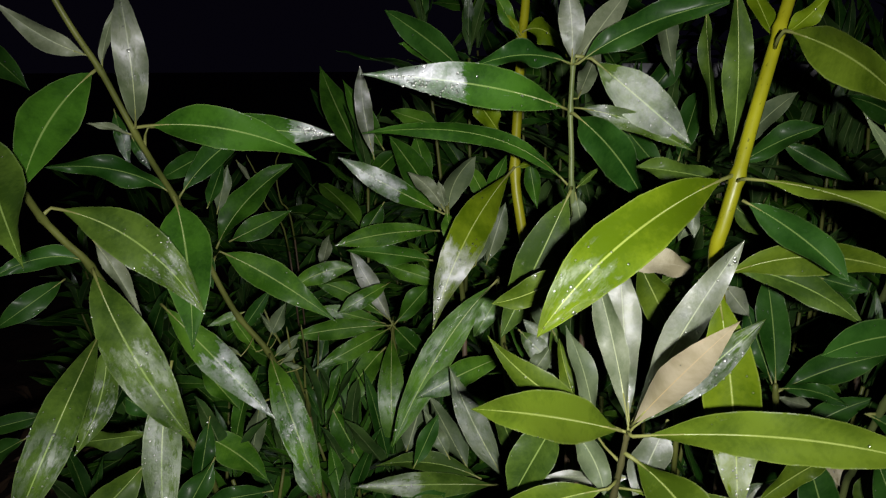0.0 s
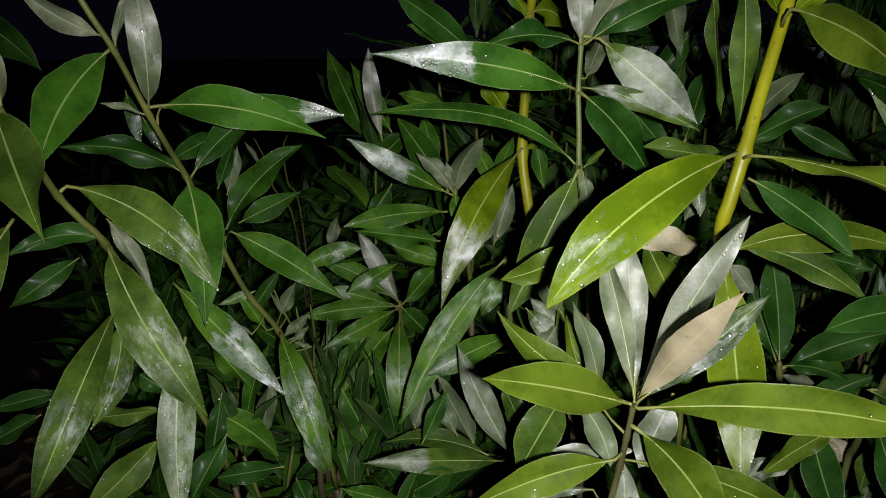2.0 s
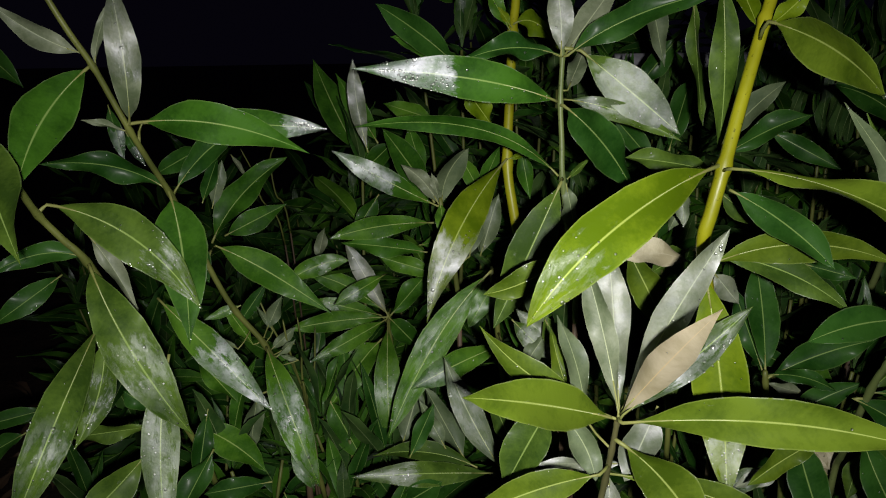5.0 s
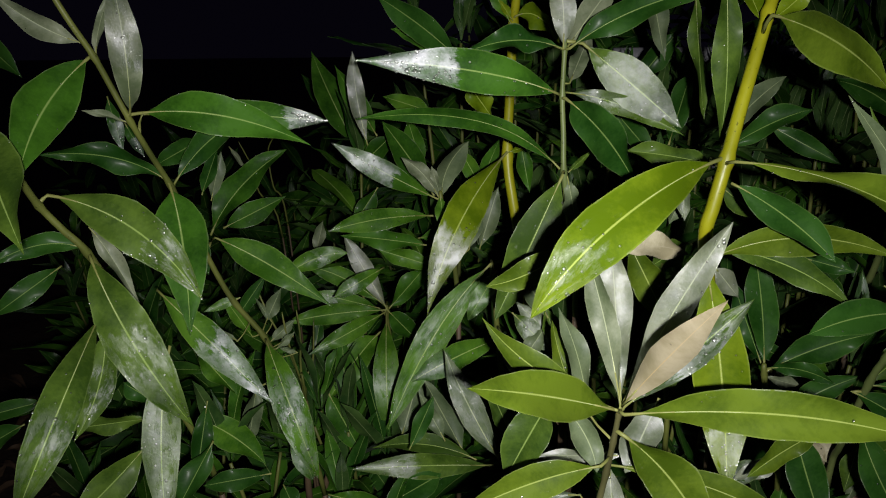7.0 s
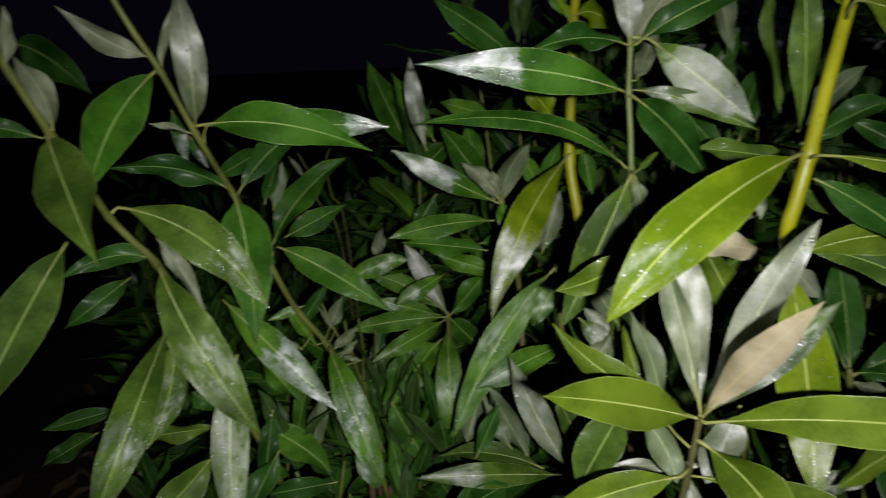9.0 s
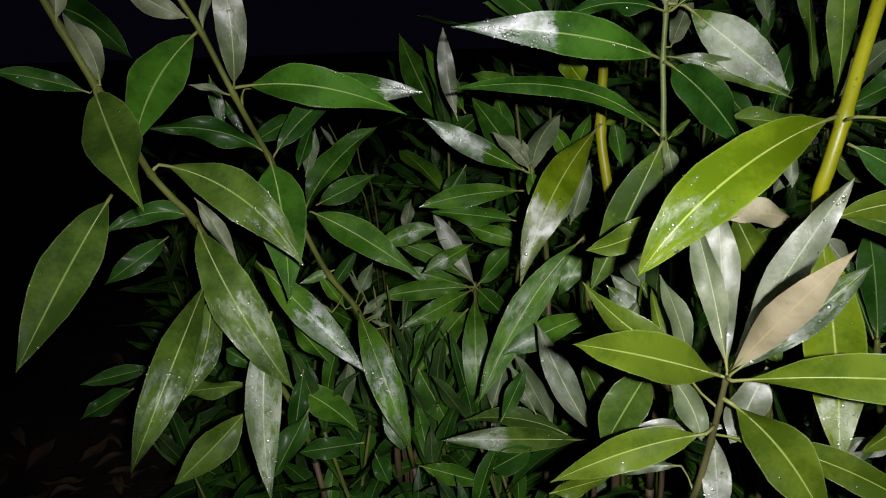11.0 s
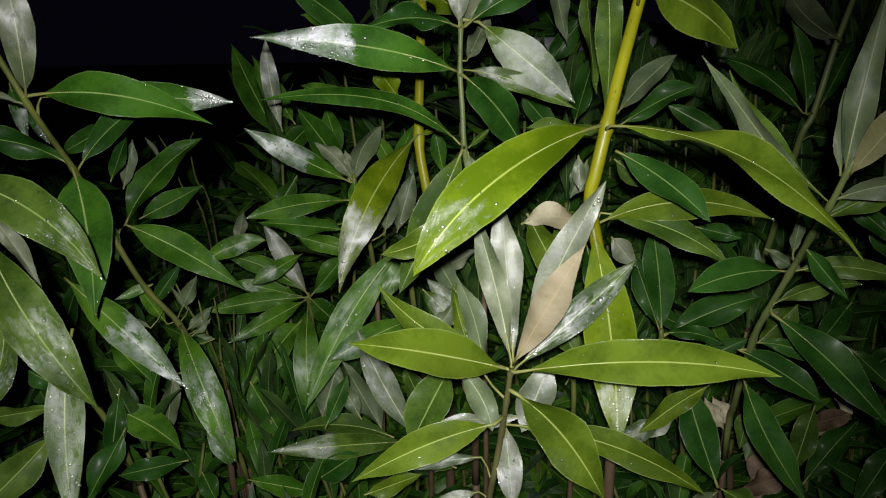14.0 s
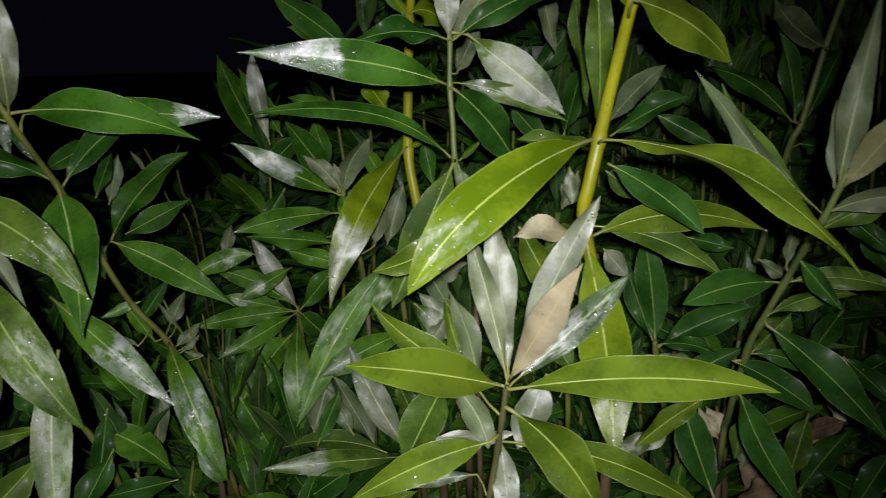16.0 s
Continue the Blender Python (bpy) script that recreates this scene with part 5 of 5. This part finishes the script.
s = shoot("short shrub shoot half hidden behind the front whorl")
stem(s, [(0.1610, 0.5000, 0.8050), (0.1640, 0.5020, 0.7700), (0.1700, 0.5060, 0.7200), (0.1780, 0.5150, 0.6400), (0.1800, 0.5500, 0.3000), (0.1850, 0.6000, -0.0200)], 0.0015, 0.0024, bark_olive, (0, 1, ))
leaf(s, (0.1311, 0.4800, 0.8264), (0.1564, 0.4700, 0.7759), 0.0226, (0, 0, 0), (-0.3, -0.92, 0.2), "moss")
leaf(s, (0.1844, 0.5200, 0.8142), (0.1534, 0.5000, 0.8031), 0.0193, (0, 0, 0), (0.1, -0.9, 0.4), "green")
leaf(s, (0.1709, 0.5000, 0.8623), (0.1707, 0.4900, 0.8378), 0.0096, (0, 0, 0), (0.1, 0.95, -0.28), "dim", wet=(0, 1, 1.2, 0.3))
leaf(s, (0.1971, 0.5000, 0.8025), (0.2165, 0.5000, 0.7794), 0.0168, (0, 0, 0), (0.1, 0.95, -0.28), "under", wet=(0, 1, 1.2, 0.3))
leaf(s, (0.0650, 0.7400, 0.8093), (0.0466, 0.7300, 0.7579), 0.0195, (0, 0, 0), (0.1, 0.95, -0.28), "dim")
leaf(s, (0.2249, 0.4300, 0.6932), (0.1898, 0.4200, 0.6858), 0.0128, (0, 0, 0), (0.1, 0.95, -0.28), "under", wet=(0, 1, 1.3, 0.5))
leaf(s, (0.4173, 0.5200, 0.6403), (0.3519, 0.5000, 0.6379), 0.0168, (0, 0, 0), (0, -0.96, 0.28), "brown")
leaf(s, (0.3524, 0.5000, 0.5989), (0.3095, 0.4900, 0.5938), 0.0205, (0, 0, 0), (0, -0.96, 0.28), "brown")
leaf(s, (0.3964, 0.5400, 0.6734), (0.4200, 0.5200, 0.6422), 0.0183, (0, 0, 0), (0, -0.96, 0.28), "dry")
leaf(s, (0.0867, 0.5000, 0.6999), (0.1014, 0.4900, 0.6800), 0.0102, (0, 0, 0), (0, -0.96, 0.28), "brown")
leaf(s, (0.2992, 0.4700, 0.7274), (0.3263, 0.4700, 0.7559), 0.0195, (0, 0, 0), (0, -0.96, 0.28), "green")
leaf(s, (0.2931, 0.5200, 0.6609), (0.3013, 0.5000, 0.6434), 0.0147, (0, 0, 0), (0, -0.96, 0.28), "dry")
leaf(s, (-0.2076, 0.7000, 0.8125), (-0.1969, 0.7100, 0.8575), 0.0146, (0, 0, 0), (0.1, 0.95, -0.28), "dim")
leaf(s, (-0.2249, 0.8400, 0.8452), (-0.2031, 0.8200, 0.8221), 0.0059, (0, 0, 0), (0.1, 0.95, -0.28), "under")
leaf(s, (0.1967, 0.5000, 0.8588), (0.2210, 0.4800, 0.8380), 0.0163, (0, 0, 0), (-0.2, -0.9, 0.35), "green")
leaf(s, (0.1843, 0.5200, 0.7930), (0.1926, 0.5000, 0.7486), 0.0173, (0, 0, 0), (0, -0.96, 0.28), "dark")
leaf(s, (0.1536, 0.5000, 0.7485), (0.1700, 0.4800, 0.7186), 0.0186, (0, 0, 0), (0, -0.96, 0.28), "green")
leaf(s, (0.0949, 0.5200, 0.7359), (0.0847, 0.5300, 0.7634), 0.0146, (0, 0, 0), (0, -0.96, 0.28), "green")
leaf(s, (0.0461, 0.7000, 0.7616), (0.0646, 0.7100, 0.8207), 0.0197, (0, 0, 0), (0.1, 0.95, -0.28), "dim")
leaf(s, (-0.0093, 0.7400, 0.7417), (0.0359, 0.7200, 0.7678), 0.0171, (0, 0, 0), (0, -0.96, 0.28), "deep")
leaf(s, (0.2588, 0.5000, 0.8079), (0.2855, 0.4800, 0.8032), 0.0129, (0, 0, 0), (0, -0.96, 0.28), "dark")
leaf(s, (0.3711, 0.5200, 0.6948), (0.3197, 0.5000, 0.7253), 0.0147, (0, 0, 0), (0, -0.96, 0.28), "dark")

# ---- the bush behind: shoots with whorls of narrow leaves ----
def bush_shoot(label, height, seed, sorts):
    """An upright shoot with whorls of three leaves up its stem."""
    rng = random.Random(seed)
    ob = shoot(label)
    lean = Vector((rng.uniform(-0.08, 0.08), rng.uniform(-0.10, 0.02), 0))
    points = [lean * f * f + Vector((0.012 * math.sin(5 * f + seed), 0.012 * math.cos(4 * f + seed), height * f)) for f in (1, 0.85, 0.7, 0.5, 0.25, 0)]
    run = smooth_run(points, 4)
    part("stem", tube("stem", run, [0.0016 + 0.0026 * i / len(run) for i in range(len(run))], 7), ob, "", bark_olive)
    z, turn = height, rng.uniform(0, 6.28)
    level = 0
    while z > height - 0.52 and z > 0.1:
        f = z / height
        at = lean * f * f + Vector((0.012 * math.sin(5 * f + seed), 0.012 * math.cos(4 * f + seed), z))
        count = 3 if level else 4
        for i in range(count):
            a = turn + 6.283 * i / count + rng.uniform(-0.3, 0.3)
            rise = (1.15 if level == 0 else 0.62 - 0.16 * level) + rng.uniform(-0.25, 0.25)
            rise = max(-0.6, rise)
            out = Vector((math.cos(a) * math.cos(rise), math.sin(a) * math.cos(rise), math.sin(rise)))
            size = rng.uniform(0.085, 0.145) * (0.75 if level == 0 else 1)
            side = out.cross(Vector((0, 0, 1))).normalized()
            up = side.cross(out)
            up = (up + side * rng.uniform(-0.4, 0.4)).normalized()
            tip = at + out * size
            bow = up * size * rng.uniform(0.01, 0.09)
            mesh, spine = blade(at + out * 0.004, tip, size * rng.uniform(0.15, 0.215), bow, up, rng, (rng.uniform(0.2, 0.8), 1.0) if rng.random() < 0.22 else None, steps=9)
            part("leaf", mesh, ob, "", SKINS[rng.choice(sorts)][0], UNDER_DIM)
        z -= rng.uniform(0.045, 0.075)
        turn += 0.9
        level += 1
    return ob


rng = random.Random(21)
SORTS = (("deep", "dark", "fresh", "dark", "deep"), ("dark", "dark", "deep"))
HEIGHTS = (0.62, 0.62, 0.80, 0.80, 1.00, 1.00)
MODELS = [bush_shoot("upright shrub shoot with narrow dark green wet leaves", h, 30 + i, SORTS[i % 2]) for i, h in enumerate(HEIGHTS)]
for i, m in enumerate(MODELS):
    m.location = (0.08 + 0.17 * i, 1.08 + 0.06 * (i % 2), -0.03)
spots = []
for row in range(7):
    y = 0.84 + row * 0.095
    x = -0.46 * y
    while x < 0.86 * y:
        spots.append((x + rng.uniform(-0.05, 0.05), y + rng.uniform(-0.05, 0.05)))
        x += 0.070 + 0.016 * row
for i in range(26):
    y = rng.uniform(0.76, 0.90)
    spots.append((y * rng.uniform(0.22, 0.85), y))
for i in range(26):
    y = rng.uniform(0.80, 0.92)
    spots.append((y * rng.uniform(0.03, 0.6), y))
low = len(spots)
for i in range(24):
    y = rng.uniform(0.56, 0.70)
    spots.append((y * rng.uniform(0.45, 0.9), y))
for i in range(62):
    y = rng.uniform(0.58, 0.86)
    spots.append((y * rng.uniform(-0.34, 0.85), y))
middle = len(spots)
for i in range(13):
    y = rng.uniform(0.68, 0.82)
    spots.append((y * rng.uniform(0.22, 0.66), y))
for number, (x, y) in enumerate(spots):
    low_growth = number >= low
    bearing = x / y
    # the bush is low towards its open edge and taller towards the other
    crown = 0.66 - 0.11 * (y - 0.8) if bearing < -0.12 else 0.93 + 0.12 * (y - 0.8)
    if -0.12 <= bearing < 0.02:
        crown = 0.78
    if not low_growth and bearing < -0.13 and (y < 1.2 or rng.random() < 0.4):
        continue
    crown += rng.uniform(-0.10, 0.04)
    if 0.20 < bearing < 0.52:
        crown = min(crown, 0.86 + 0.03 * (y - 0.8))
    if y < 0.92 and 0.04 < bearing < 0.24:
        crown = min(crown, 0.74)
    if low_growth:
        crown = rng.uniform(0.46, 0.60) + (0.12 if bearing > 0.12 and y > 0.62 else 0)
    if number >= middle:
        crown = rng.uniform(0.64, 0.80)
    size = next((k for k in (0, 2, 4) if HEIGHTS[k] > crown + 0.01), 4)
    # open side: sorts brightened in colour for weak torchlight; other side: old dark leaves
    darker = 1 if rng.random() < (0.2 if bearing < 0.22 else 0.85) else 0
    copy_thing(MODELS[size + darker], pose(x, y, crown - HEIGHTS[size], rng.uniform(-3, 3), rng.uniform(-3, 3), rng.uniform(0, 360)))

# ---- more of the bush, far in: leaves nobody could count ----
rng = random.Random(77)
verts, faces, uvs, slots = [], [], [], []
for number in range(2500):
    y = rng.uniform(1.25, 2.1) if number < 1700 else rng.uniform(0.86, 1.25)
    bearing = rng.uniform(-0.5, 0.95)
    top = 0.62 if bearing < -0.14 else (0.80 if bearing < 0.02 else 1.10 if 0.08 < bearing < 0.46 else 0.96)
    z = rng.uniform(0.05, top + 0.06 * (y - 1.2)) if number < 1700 else rng.uniform(0.3, top - 0.05)
    at = Vector((bearing * y, y, z))
    a, rise, size = rng.uniform(0, 6.28), rng.uniform(-0.5, 1.0), rng.uniform(0.09, 0.16)
    out = Vector((math.cos(a) * math.cos(rise), math.sin(a) * math.cos(rise), math.sin(rise)))
    up = (Vector((0, -0.5, 0.8)) + Vector((rng.uniform(-0.5, 0.5), rng.uniform(-0.5, 0.5), 0))).normalized()
    mesh, _ = blade(at, at + out * size, size * rng.uniform(0.16, 0.23), up * size * 0.05, up, rng, steps=6)
    o = len(verts)
    verts += [v.co.copy() for v in mesh.vertices]
    faces += [tuple(i + o for i in p.vertices) for p in mesh.polygons]
    tint = 0 if rng.random() < 0.6 else 2
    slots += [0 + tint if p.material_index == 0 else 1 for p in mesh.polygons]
    layer = mesh.uv_layers[0].data
    uvs += [tuple(d.uv) for d in layer]
    bpy.data.meshes.remove(mesh)
thicket = bpy.data.meshes.new("far_foliage")
thicket.from_pydata(verts, [], faces)
thicket.polygons.foreach_set("use_smooth", [True] * len(faces))
thicket.polygons.foreach_set("material_index", slots)
thicket.uv_layers.new(name="UVMap").data.foreach_set("uv", np.array(uvs, dtype=np.float32).ravel())
thicket.materials.append(SKINS["dark"][0])
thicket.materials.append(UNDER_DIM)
thicket.materials.append(SKINS["deep"][0])
tagged(new("far_foliage", thicket), "dense dark green leaves deep inside the shrub", "foliage", kind="stuff")

# ---- fallen leaves on the soil ----
rng = random.Random(5)
verts, faces = [], []
for _ in range(700):
    x, y = rng.uniform(-1.2, 1.6), rng.uniform(0.3, 2.4)
    a, size = rng.uniform(0, 6.28), rng.uniform(0.07, 0.13)
    d = Vector((math.cos(a), math.sin(a), rng.uniform(-0.15, 0.25)))
    mesh, _ = blade((x, y, 0.03), Vector((x, y, 0.03)) + d * size, size * 0.27, (0, 0, rng.uniform(-0.01, 0.02)), (rng.uniform(-0.5, 0.5), rng.uniform(-0.5, 0.5), 1), rng, steps=6)
    o = len(verts)
    verts += [v.co.copy() for v in mesh.vertices]
    faces += [tuple(i + o for i in p.vertices) for p in mesh.polygons]
    bpy.data.meshes.remove(mesh)
litter = bpy.data.meshes.new("leaf_litter")
litter.from_pydata(verts, [], faces)
litter.polygons.foreach_set("use_smooth", [True] * len(faces))
litter.materials.append(leaf_skin("fallen_leaf", (0.06, 0.035, 0.018), (0.17, 0.10, 0.055), 0.6, 0.3, (0.2, 0.13, 0.08), 0.8))
tagged(new("leaf_litter", litter), "fallen brown leaves lying on the soil", "leaf litter", kind="stuff")

# ---- a pale rail that glints behind the bush ----
rail = tagged(new("garden_rail"), "pale grey metal rail on thin posts behind the shrub", "rail")
rail.location = (0.22, 0.93, 0.003)
pale_paint, nodes, links, bsdf = material("pale_rail_paint")
coord = nodes.new("ShaderNodeTexCoord")
stain = noise_node(nodes, links, coord.outputs["Object"], 40, 4, 0.6)
links.new(mix_colour(nodes, links, span(nodes, links, stain, 0.35, 0.65), (0.18, 0.18, 0.20), (0.40, 0.40, 0.44)), bsdf.inputs["Base Color"])
bsdf.inputs["Roughness"].default_value = 0.35
part("top_bar", tube("top_bar", [Vector((0.1 * i, 0.01 * math.sin(i), 0.935)) for i in range(0, 8)], [0.009] * 8, 10), rail, "", pale_paint)
for x in (0.14, 0.66):
    part("post", tube("post", [Vector((x, 0.012, -0.05)), Vector((x, 0.012, 0.4)), Vector((x, 0.012, 0.93))], [0.008] * 3, 8), rail, "", pale_paint)
